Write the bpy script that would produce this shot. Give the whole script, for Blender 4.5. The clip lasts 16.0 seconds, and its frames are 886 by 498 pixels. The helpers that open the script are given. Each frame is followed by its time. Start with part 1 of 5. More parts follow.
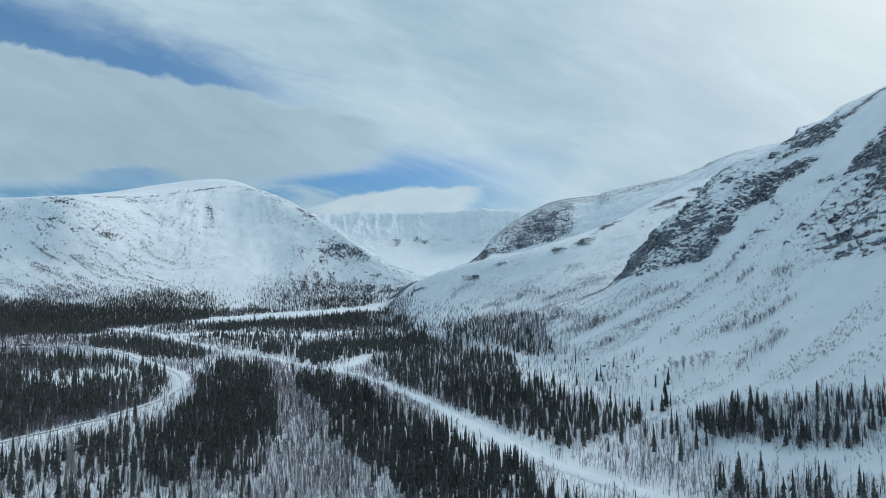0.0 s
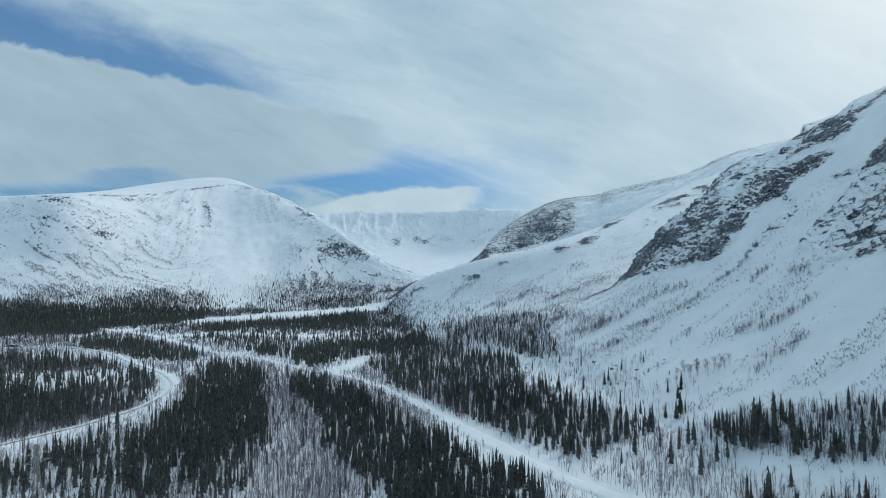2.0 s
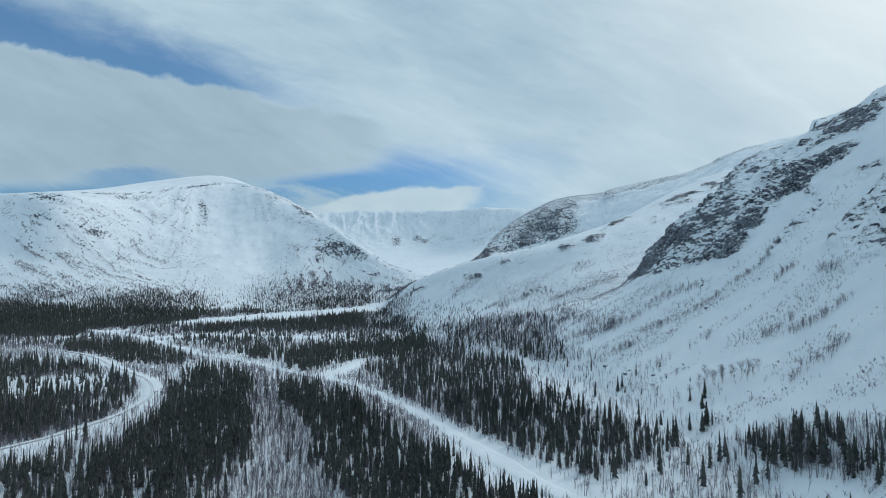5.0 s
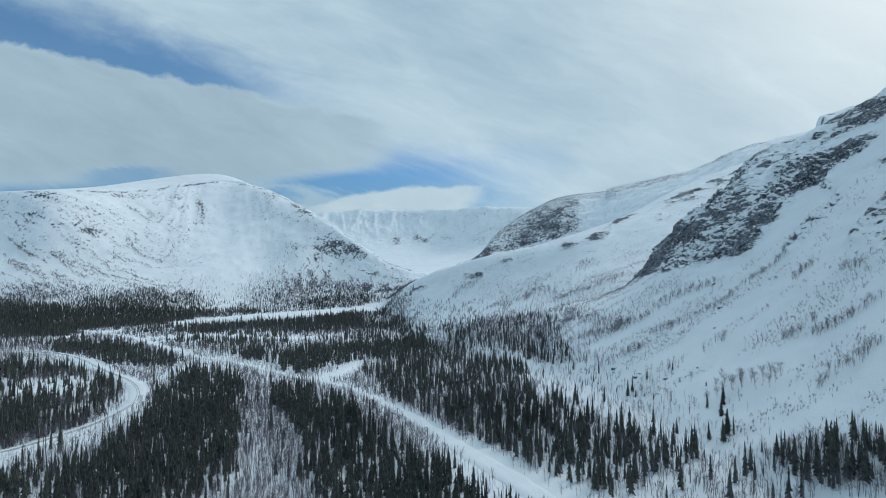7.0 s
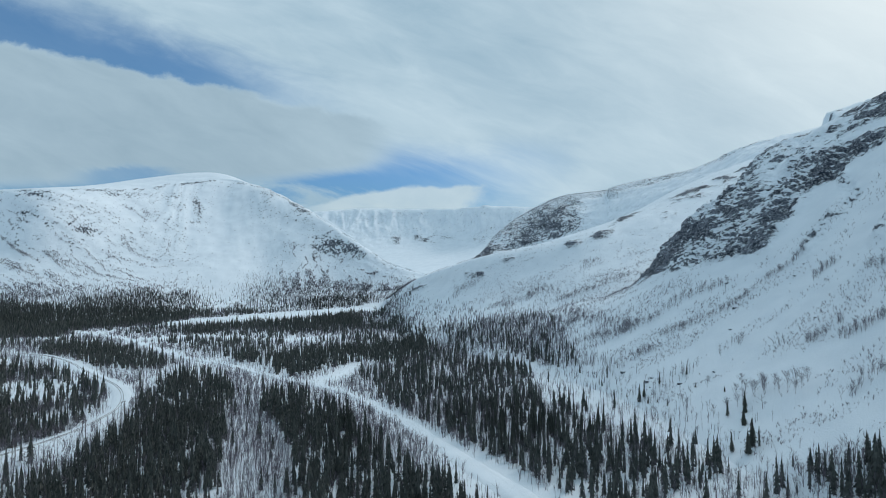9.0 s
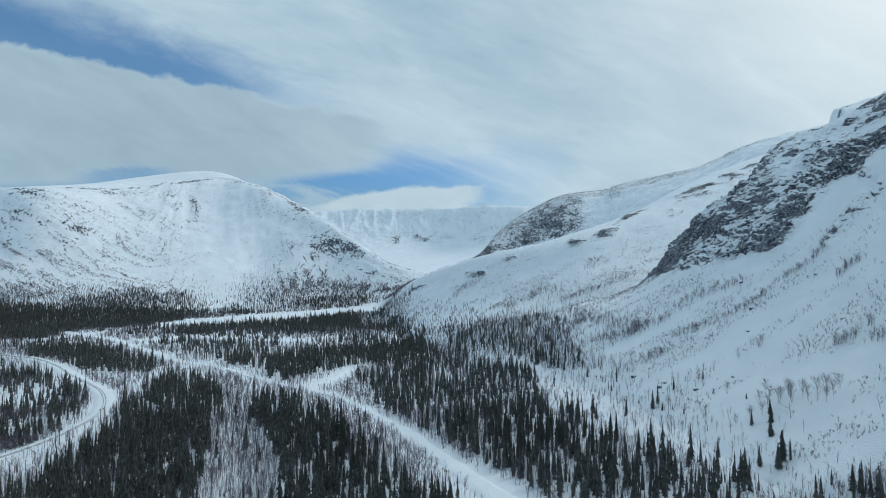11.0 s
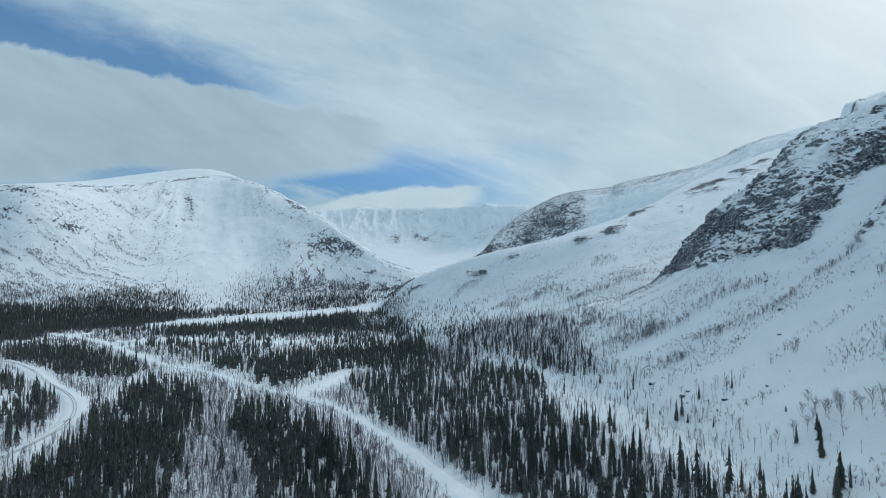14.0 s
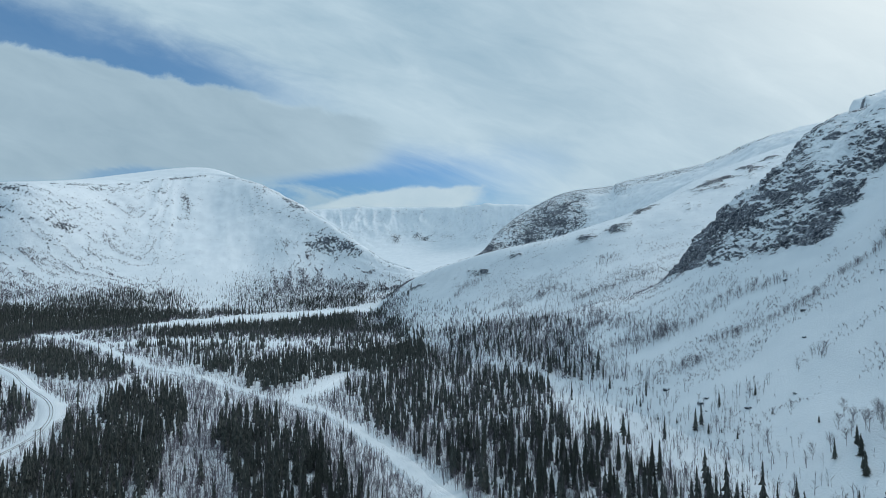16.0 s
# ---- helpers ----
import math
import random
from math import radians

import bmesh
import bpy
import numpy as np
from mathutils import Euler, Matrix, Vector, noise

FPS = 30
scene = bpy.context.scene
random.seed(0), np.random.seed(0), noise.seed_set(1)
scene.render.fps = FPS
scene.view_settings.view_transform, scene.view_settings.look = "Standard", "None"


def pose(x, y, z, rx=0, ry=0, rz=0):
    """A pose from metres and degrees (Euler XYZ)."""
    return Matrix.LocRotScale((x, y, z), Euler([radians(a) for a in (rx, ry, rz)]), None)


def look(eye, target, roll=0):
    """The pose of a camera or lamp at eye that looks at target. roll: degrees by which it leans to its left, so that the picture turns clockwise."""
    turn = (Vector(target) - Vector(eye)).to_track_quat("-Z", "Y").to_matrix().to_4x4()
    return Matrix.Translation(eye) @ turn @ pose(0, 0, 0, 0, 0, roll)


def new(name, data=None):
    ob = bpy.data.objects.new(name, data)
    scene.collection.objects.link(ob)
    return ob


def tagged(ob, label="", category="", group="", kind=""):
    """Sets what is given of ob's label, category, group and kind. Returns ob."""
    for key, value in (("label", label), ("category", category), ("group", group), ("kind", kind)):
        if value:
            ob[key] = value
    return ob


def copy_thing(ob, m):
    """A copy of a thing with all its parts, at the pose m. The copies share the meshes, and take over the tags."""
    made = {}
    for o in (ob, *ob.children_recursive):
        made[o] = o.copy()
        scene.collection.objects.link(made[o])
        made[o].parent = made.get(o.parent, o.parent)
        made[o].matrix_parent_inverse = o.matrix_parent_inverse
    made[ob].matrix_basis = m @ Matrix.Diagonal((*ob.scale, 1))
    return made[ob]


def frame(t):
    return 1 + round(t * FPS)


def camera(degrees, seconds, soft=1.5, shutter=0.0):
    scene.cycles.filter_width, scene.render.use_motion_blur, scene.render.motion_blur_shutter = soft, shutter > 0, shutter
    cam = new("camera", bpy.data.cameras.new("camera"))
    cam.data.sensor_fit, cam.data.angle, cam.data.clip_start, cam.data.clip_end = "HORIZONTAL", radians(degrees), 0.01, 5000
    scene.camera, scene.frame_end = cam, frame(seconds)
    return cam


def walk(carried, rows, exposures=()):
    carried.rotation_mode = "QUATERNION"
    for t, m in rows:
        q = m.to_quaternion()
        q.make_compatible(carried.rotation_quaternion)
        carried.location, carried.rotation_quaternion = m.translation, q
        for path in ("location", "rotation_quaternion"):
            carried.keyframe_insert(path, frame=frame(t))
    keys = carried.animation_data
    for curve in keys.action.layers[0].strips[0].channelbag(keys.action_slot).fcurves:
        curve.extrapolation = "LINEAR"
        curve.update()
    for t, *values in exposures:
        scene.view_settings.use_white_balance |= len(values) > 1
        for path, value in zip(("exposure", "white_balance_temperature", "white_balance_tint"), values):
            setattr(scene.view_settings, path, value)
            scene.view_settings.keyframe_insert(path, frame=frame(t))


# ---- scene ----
cam = camera(76.3, 16.0, soft=0.95)
METRES, EYE, TILT, LEAN, TURN = 170.0, 98.0, 2.2, 0.0, 0.0
ROWS = [
    (0.0, 0.0, 0.0, 0.0, -0.0, 0.0, -0.0),
    (0.5, -0.0002, 0.0292, -0.0028, -0.0, 0.01, -0.0),
    (1.0, -0.0005, 0.0585, -0.0055, 0.0, -0.01, -0.0),
    (1.5, -0.0004, 0.0884, -0.0081, 0.0, -0.01, -0.01),
    (2.0, -0.0007, 0.1185, -0.0114, 0.0, 0.0, -0.02),
    (2.5, -0.0007, 0.1488, -0.0136, 0.01, -0.01, -0.03),
    (3.0, -0.0008, 0.1792, -0.0166, 0.02, -0.01, -0.02),
    (3.5, -0.0007, 0.21, -0.0192, 0.02, -0.01, -0.02),
    (4.0, -0.0008, 0.2405, -0.0223, 0.03, -0.0, -0.02),
    (6.5, -0.0002, 0.3937, -0.0362, 0.06, -0.03, 0.02),
    (7.0, -0.0002, 0.4244, -0.0392, 0.07, -0.05, 0.02),
    (7.5, -0.0007, 0.4554, -0.0421, 0.06, -0.05, 0.02),
    (8.0, -0.0003, 0.4865, -0.0439, 0.07, -0.06, 0.02),
    (8.5, -0.0005, 0.5179, -0.0469, 0.08, -0.06, 0.04),
    (9.0, -0.0007, 0.5492, -0.0501, 0.08, -0.06, 0.03),
    (11.5, -0.0015, 0.7079, -0.0645, 0.09, -0.05, 0.04),
    (12.0, -0.0018, 0.7394, -0.0673, 0.09, -0.05, 0.04),
    (12.5, -0.0021, 0.7711, -0.0704, 0.1, -0.03, 0.05),
    (13.0, -0.0021, 0.8027, -0.0732, 0.11, -0.03, 0.04),
    (13.5, -0.0021, 0.8345, -0.076, 0.11, -0.04, 0.05),
    (14.0, -0.0026, 0.8662, -0.0787, 0.11, -0.06, 0.05),
    (14.5, -0.0023, 0.8985, -0.0821, 0.11, -0.06, 0.05),
    (15.0, -0.0029, 0.9307, -0.0841, 0.1, -0.08, 0.04),
    (15.5, -0.0027, 0.9636, -0.0879, 0.11, -0.04, 0.04),
    (16.0, -0.0029, 0.9958, -0.0907, 0.11, -0.04, 0.05),
]
walk(cam, [(t, pose(0, 0, EYE, TILT, LEAN, TURN) @ pose(METRES * x, METRES * y, METRES * z, 90 + pitch, roll, yaw)) for t, x, y, z, yaw, pitch, roll in ROWS])

# ---- world: thin overcast with blue rifts, sun behind the veil to the right ----
SUN_AZ, SUN_EL = 56.0, 37.0          # degrees right of the way ahead, and up
sun_way = Vector((math.sin(radians(SUN_AZ)) * math.cos(radians(SUN_EL)),
                  math.cos(radians(SUN_AZ)) * math.cos(radians(SUN_EL)), math.sin(radians(SUN_EL))))


class Nodes:
    """Short hand for node trees."""

    def __init__(self, tree):
        self.t = tree
        tree.nodes.clear()

    def add(self, kind, ins=None, operation=None, clamp=None):
        n = self.t.nodes.new(kind)
        if operation:
            n.operation = operation
        if clamp is not None:
            n.use_clamp = clamp
        for k, v in (ins or {}).items():
            self.put(n.inputs[k], v)
        return n

    def put(self, socket, v):
        if isinstance(v, bpy.types.NodeSocket):
            self.t.links.new(v, socket)
        elif isinstance(v, bpy.types.Node):
            self.t.links.new(v.outputs[0], socket)
        else:
            socket.default_value = v

    def m(self, op, a, b=0.0, c=0.0, clamp=False):
        return self.add("ShaderNodeMath", {0: a, 1: b, 2: c}, op, clamp).outputs[0]

    def step(self, x, lo, hi):
        n = self.add("ShaderNodeMapRange", {0: x, 1: lo, 2: hi, 3: 0.0, 4: 1.0})
        n.interpolation_type, n.clamp = "SMOOTHSTEP", True
        return n.outputs[0]

    def mix(self, f, a, b):
        n = self.add("ShaderNodeMix")
        n.data_type = "RGBA"
        self.put(n.inputs[0], f)
        self.put(n.inputs[6], a)
        self.put(n.inputs[7], b)
        return n.outputs[2]

    def noise(self, vec, scale, detail=5.0, rough=0.55, warp=0.0):
        return self.add("ShaderNodeTexNoise", {"Vector": vec, "Scale": scale, "Detail": detail, "Roughness": rough, "Distortion": warp}).outputs[0]


def rgb(r, g, b):
    return (r, g, b, 1.0)


world = bpy.data.worlds.new("overcast_sky")
scene.world = world
world.use_nodes = True
w = Nodes(world.node_tree)
ray = w.add("ShaderNodeTexCoord").outputs["Generated"]
sep = w.add("ShaderNodeSeparateXYZ", {0: ray})
dx, dy, dz = sep.outputs[0], sep.outputs[1], sep.outputs[2]
fwd = w.m("MAXIMUM", dy, 0.08)
az = w.m("DIVIDE", dx, fwd)          # sideways tangent
el = w.m("DIVIDE", dz, fwd)          # upward tangent
ahead = w.step(dy, 0.1, 0.35)
slant = w.m("MULTIPLY_ADD", az, 0.30, el)
flat = w.add("ShaderNodeCombineXYZ", {0: az, 1: w.m("MULTIPLY", slant, 3.0), 2: 0.3})
n_big = w.noise(flat, 2.0, 6, 0.55, 0.4)
n_fine = w.noise(flat, 7.0, 8, 0.62, 0.6)
puffs = w.noise(w.add("ShaderNodeCombineXYZ", {0: az, 1: w.m("MULTIPLY", el, 1.4), 2: 1.7}), 16.0, 7, 0.6)
wob = w.m("ADD", w.m("MULTIPLY", w.m("SUBTRACT", n_big, 0.5), 0.10), w.m("MULTIPLY", w.m("SUBTRACT", n_fine, 0.5), 0.05))
curl = w.m("MULTIPLY", w.m("SUBTRACT", puffs, 0.5), 0.040)
# a long grey cloud bank, tapering to a tip, with a crisp upper edge
run = w.m("ADD", az, 0.786)
top = w.m("SUBTRACT", 0.411, w.m("MULTIPLY", run, 0.215))
over = w.m("ADD", w.m("SUBTRACT", el, top), curl)
foot_edge = w.m("MULTIPLY_ADD", w.step(az, -0.38, -0.06), 0.045, 0.150)
under = w.m("ADD", w.m("SUBTRACT", el, foot_edge), w.m("MULTIPLY", wob, 0.55))
tip = w.m("SUBTRACT", 1.0, w.step(w.m("ADD", az, w.m("MULTIPLY", wob, 1.0)), -0.16, -0.06))
bank = w.m("MULTIPLY", w.m("MULTIPLY", w.m("SUBTRACT", 1.0, w.step(over, -0.010, 0.006)), w.step(under, -0.012, 0.022)), tip)
# blue rift above the bank, blurred upward into the veil
thick = w.m("SUBTRACT", 0.092, w.m("MULTIPLY", run, 0.078))
rift1 = w.m("SUBTRACT", 1.0, w.step(w.m("DIVIDE", w.m("ADD", over, w.m("MULTIPLY", wob, 0.9)), thick), 0.35, 1.75))
rift1 = w.m("MULTIPLY", w.m("MULTIPLY", rift1, w.step(over, -0.02, 0.0)), w.m("SUBTRACT", 1.0, w.step(w.m("ADD", az, w.m("MULTIPLY", wob, 1.5)), -0.50, -0.12)))
# paler blue under the bank and past its tip
low = w.m("SUBTRACT", 1.0, w.step(w.m("ADD", el, wob), 0.175, 0.255))
rift2 = w.m("MULTIPLY", w.m("MULTIPLY", low, w.m("SUBTRACT", 1.0, w.step(w.m("ADD", az, w.m("MULTIPLY", wob, 3.0)), -0.05, 0.30))), w.step(w.m("ADD", n_fine, n_big), 0.72, 1.02))
rifts = w.m("MAXIMUM", w.m("MULTIPLY", rift1, 0.95), w.m("MULTIPLY", rift2, 0.95))
rifts = w.m("MULTIPLY", w.m("MULTIPLY", rifts, w.m("SUBTRACT", 1.0, bank)), ahead)
# a blue window between the bank and the rounded mountain
window = w.m("MULTIPLY", w.step(w.m("ADD", az, wob), -0.71, -0.61), w.m("SUBTRACT", 1.0, w.step(w.m("ADD", az, w.m("MULTIPLY", wob, 2.0)), -0.57, -0.47)))
window = w.m("MULTIPLY", window, w.m("SUBTRACT", 1.0, w.step(w.m("ADD", el, w.m("MULTIPLY", wob, 0.8)), 0.166, 0.186)))
window = w.m("MULTIPLY", w.m("MULTIPLY", window, ahead), 0.75)
rifts, bank = w.m("MAXIMUM", rifts, window), w.m("MULTIPLY", bank, w.m("SUBTRACT", 1.0, window))
# white cap lying on the far plateau
cap_top = w.m("MULTIPLY_ADD", w.step(az, -0.24, -0.06), 0.030, 0.120)
cap = w.m("SUBTRACT", 1.0, w.step(w.m("ADD", w.m("SUBTRACT", el, cap_top), w.m("MULTIPLY", curl, 0.7)), -0.006, 0.003))
cap = w.m("MULTIPLY", cap, w.m("MULTIPLY", w.step(az, -0.30, -0.17), w.m("SUBTRACT", 1.0, w.step(w.m("ADD", az, w.m("MULTIPLY", curl, 3.0)), 0.035, 0.085))))
cap = w.m("MULTIPLY", cap, ahead)
# cloud brightness, and the glow round the hidden sun
veil_tex = w.m("MULTIPLY_ADD", w.m("SUBTRACT", n_big, 0.5), 1.7, 0.5)
veil_tex = w.m("MULTIPLY_ADD", w.m("SUBTRACT", n_fine, 0.5), 0.9, veil_tex, clamp=True)
to_sun = w.add("ShaderNodeVectorMath", {0: ray, 1: sun_way}, "DOT_PRODUCT").outputs["Value"]
glow = w.m("POWER", w.m("MAXIMUM", to_sun, 0.0), 10.0)
veil = w.mix(veil_tex, rgb(0.30, 0.455, 0.575), rgb(0.53, 0.68, 0.775))
veil = w.mix(w.m("MULTIPLY", glow, 1.45, clamp=True), veil, rgb(0.90, 0.97, 0.98))
grey = w.mix(veil_tex, rgb(0.285, 0.41, 0.505), rgb(0.41, 0.55, 0.645))
sky = w.add("ShaderNodeTexSky")
sky.sky_type, sky.sun_disc, sky.sun_elevation, sky.sun_rotation = "NISHITA", False, radians(SUN_EL), radians(SUN_AZ)
sky.air_density, sky.dust_density, sky.ozone_density = 1.6, 0.5, 2.0
blue = w.add("ShaderNodeVectorMath", {0: sky.outputs[0], 1: (0.021, 0.0555, 0.093)}, "MULTIPLY").outputs[0]
blue = w.add("ShaderNodeVectorMath", {0: blue, 1: w.mix(w.step(el, 0.20, 0.32), rgb(0.90, 0.90, 1.10), rgb(0.88, 0.92, 0.96))}, "MULTIPLY").outputs[0]
colour = w.mix(rifts, veil, w.mix(0.15, blue, veil))
colour = w.mix(w.m("MULTIPLY", bank, ahead), colour, grey)
colour = w.mix(w.m("MULTIPLY", cap, 0.85), colour, w.mix(puffs, rgb(0.44, 0.58, 0.66), rgb(0.62, 0.74, 0.79)))
back = w.add("ShaderNodeBackground", {"Color": colour, "Strength": 1.0})
w.add("ShaderNodeOutputWorld", {"Surface": back})

lamp = bpy.data.lights.new("sun", "SUN")
lamp.energy, lamp.angle, lamp.color = 1.3, radians(14), (1.0, 0.975, 0.94)
sun = new("sun", lamp)
sun.matrix_world = look(sun_way * 100, (0, 0, 0))

# ---- materials ----


def material(name):
    mat = bpy.data.materials.new(name)
    mat.use_nodes = True
    return mat, Nodes(mat.node_tree)


def finish(n, base, rough, bump=None, depth=0.1, spec=0.3):
    ins = {"Base Color": base, "Roughness": rough, "Specular IOR Level": spec}
    if bump is not None:
        ins["Normal"] = n.add("ShaderNodeBump", {"Height": bump, "Distance": depth, "Strength": 1.0}).outputs[0]
    bsdf = n.add("ShaderNodeBsdfPrincipled", ins)
    n.add("ShaderNodeOutputMaterial", {"Surface": bsdf})


def snow_rock(name, grain=1.0, ledge=2.2, fleck=0.5, dusting=0.45, edge=0.05, depth=0.5, flat=0.78, tall=1.25):
    """Wind-packed snow with rock showing where the mesh's own 'rock' value is high: snow keeps on the ledges, rock on the drops below them."""
    mat, n = material(name)
    pos = n.add("ShaderNodeTexCoord").outputs["Object"]
    bare = n.add("ShaderNodeAttribute")
    bare.attribute_name = "rock"
    bare = bare.outputs["Fac"]
    xyz = n.add("ShaderNodeSeparateXYZ", {0: pos})
    dip = n.m("MULTIPLY_ADD", xyz.outputs[1], 0.22, n.m("MULTIPLY_ADD", xyz.outputs[0], -0.16, xyz.outputs[2]))
    beds = n.add("ShaderNodeCombineXYZ", {0: n.m("MULTIPLY", xyz.outputs[0], flat), 1: n.m("MULTIPLY", xyz.outputs[1], flat), 2: n.m("MULTIPLY", dip, tall)}).outputs[0]

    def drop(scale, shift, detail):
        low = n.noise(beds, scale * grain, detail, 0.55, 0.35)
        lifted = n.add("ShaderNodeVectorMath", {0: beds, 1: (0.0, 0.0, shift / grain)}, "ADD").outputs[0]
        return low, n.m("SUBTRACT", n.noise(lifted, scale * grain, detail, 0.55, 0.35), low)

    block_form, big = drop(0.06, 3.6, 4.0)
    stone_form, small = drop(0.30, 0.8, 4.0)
    spots = n.noise(beds, 0.17 * grain, 3.0, 0.5)
    fine = n.noise(pos, 0.8 * grain, 4.0, 0.6)
    mask = n.m("MULTIPLY_ADD", big, ledge, bare)
    mask = n.m("MULTIPLY_ADD", small, 0.75 * ledge, mask)
    mask = n.m("MULTIPLY_ADD", n.m("SUBTRACT", spots, 0.5), fleck * 3.0, mask)
    mask = n.m("MULTIPLY_ADD", n.m("SUBTRACT", fine, 0.5), 0.45, mask)
    mask = n.m("MULTIPLY", n.step(mask, 0.52 - edge, 0.52 + edge), n.step(bare, 0.01, 0.05))
    tone = n.noise(pos, 0.045 * grain, 6, 0.62)
    rock = n.mix(n.step(tone, 0.36, 0.66), rgb(0.040, 0.049, 0.070), rgb(0.180, 0.203, 0.246))
    rock = n.mix(n.m("MULTIPLY", n.step(n.noise(pos, 0.09 * grain, 4, 0.5), 0.54, 0.70), 0.18), rock, rgb(0.205, 0.195, 0.190))
    # shade painted into the rock: near black just below small overhangs
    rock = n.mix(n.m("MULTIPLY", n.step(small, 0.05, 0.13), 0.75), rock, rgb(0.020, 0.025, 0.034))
    # and painted shade in the clefts, where the stone relief lies low
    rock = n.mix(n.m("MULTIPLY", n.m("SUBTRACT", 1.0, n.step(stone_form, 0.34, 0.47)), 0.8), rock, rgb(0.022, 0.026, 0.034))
    rock = n.mix(n.m("MULTIPLY", n.step(n.noise(pos, 0.42 * grain, 5.0, 0.65, 0.4), 0.47, 0.66), dusting), rock, rgb(0.62, 0.67, 0.73))
    broad = n.noise(pos, 0.03 * grain, 5, 0.55)
    snow = n.mix(n.step(broad, 0.3, 0.7), rgb(0.71, 0.775, 0.835), rgb(0.77, 0.83, 0.885))
    snow = n.mix(n.m("MULTIPLY", n.step(fine, 0.5, 0.8), 0.2), snow, rgb(0.66, 0.72, 0.79))
    bump = n.m("ADD", n.m("MULTIPLY", fine, 0.35), n.m("MULTIPLY", n.m("ADD", n.m("MULTIPLY", stone_form, 1.6), n.m("MULTIPLY", block_form, 2.5)), n.m("MULTIPLY_ADD", mask, 0.9, 0.1)))
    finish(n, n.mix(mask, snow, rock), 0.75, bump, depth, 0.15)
    return mat


def plain(name, a, b, scale, rough=0.85, by_object=False, by_island=False):
    """Two tones by noise, and a little of each piece's own shade."""
    mat, n = material(name)
    pos = n.add("ShaderNodeTexCoord").outputs["Object"]
    tone = n.noise(pos, scale, 6, 0.6)
    f = n.step(tone, 0.3, 0.7)
    if by_object:
        f = n.m("MULTIPLY_ADD", f, 0.5, n.m("MULTIPLY", n.add("ShaderNodeObjectInfo").outputs["Random"], 0.5))
    if by_island:
        f = n.m("MULTIPLY_ADD", f, 0.4, n.m("MULTIPLY", n.add("ShaderNodeNewGeometry").outputs["Random Per Island"], 0.6))
    finish(n, n.mix(f, rgb(*a), rgb(*b)), rough, tone, 0.05, 0.2)
    return mat


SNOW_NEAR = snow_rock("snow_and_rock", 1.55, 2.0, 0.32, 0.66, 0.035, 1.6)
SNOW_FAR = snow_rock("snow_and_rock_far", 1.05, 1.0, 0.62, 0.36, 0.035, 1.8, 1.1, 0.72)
NEEDLES = plain("spruce_needles", (0.029, 0.035, 0.033), (0.106, 0.115, 0.104), 1.6, 0.8, by_object=True)
NEEDLES_FAR = plain("spruce_needles_wood", (0.029, 0.035, 0.035), (0.108, 0.116, 0.108), 0.9, 0.85, by_island=True)
BARK = plain("spruce_bark", (0.05, 0.042, 0.036), (0.10, 0.085, 0.07), 2.0, 0.9)
BIRCH_BARK = plain("birch_bark", (0.13, 0.125, 0.14), (0.26, 0.25, 0.27), 1.5, 0.8)
TWIGS = plain("birch_twigs", (0.082, 0.076, 0.096), (0.235, 0.220, 0.258), 0.5, 0.9, by_island=True)
STEEL = plain("rusty_steel", (0.05, 0.045, 0.042), (0.11, 0.095, 0.085), 3.0, 0.6)
GALVANISED = plain("galvanised_steel", (0.20, 0.21, 0.22), (0.34, 0.35, 0.36), 2.0, 0.5)
POLE_WOOD = plain("tarred_pole_wood", (0.035, 0.03, 0.027), (0.08, 0.07, 0.06), 3.0, 0.9)
BALLAST = plain("dark_ballast", (0.22, 0.225, 0.235), (0.42, 0.43, 0.45), 1.2, 0.95)
BOULDER = plain("lichen_boulder", (0.03, 0.03, 0.032), (0.12, 0.115, 0.11), 0.8, 0.9)
PORCELAIN = plain("brown_porcelain", (0.10, 0.06, 0.04), (0.14, 0.09, 0.06), 4.0, 0.3)

# ---- noise and surfaces ----


def lattice(i, j, k):
    h = (i * 374761393 + j * 668265263 + k * 2147483647 + 974711) & 0xFFFFFFFF
    h = ((h ^ (h >> 13)) * 1274126177) & 0xFFFFFFFF
    return ((h ^ (h >> 16)) & 0xFFFF) / 65535.0


def value_noise(x, y, z):
    i, j, k = (np.floor(a).astype(np.int64) for a in (x, y, z))
    f, g, h = x - i, y - j, z - k
    f, g, h = (a * a * (3 - 2 * a) for a in (f, g, h))
    out = 0
    for a in (0, 1):
        for b in (0, 1):
            for c in (0, 1):
                out = out + lattice(i + a, j + b, k + c) * (f if a else 1 - f) * (g if b else 1 - g) * (h if c else 1 - h)
    return out


def fbm(x, y, z=0.0, octaves=5, gain=0.5, ridged=False):
    """Fractal noise about 0, or 0 to 1 with sharp crests when ridged."""
    x, y, z = np.broadcast_arrays(np.asarray(x, float), np.asarray(y, float), np.asarray(z, float))
    total, amp, norm = 0, 1.0, 0.0
    for o in range(octaves):
        v = value_noise(x + 17.3 * o, y - 9.1 * o, z + 4.7 * o) * 2 - 1
        total = total + amp * ((1 - np.abs(v) * 1.6) if ridged else v)
        norm += amp
        amp *= gain
        x, y, z = (0.80 * x + 0.60 * y) * 2.03, (0.80 * y - 0.60 * x) * 2.03, z * 2.03 + 0.3 * x
    return total / norm


def smooth(x, lo, hi):
    t = np.clip((x - lo) / (hi - lo), 0, 1)
    return t * t * (3 - 2 * t)


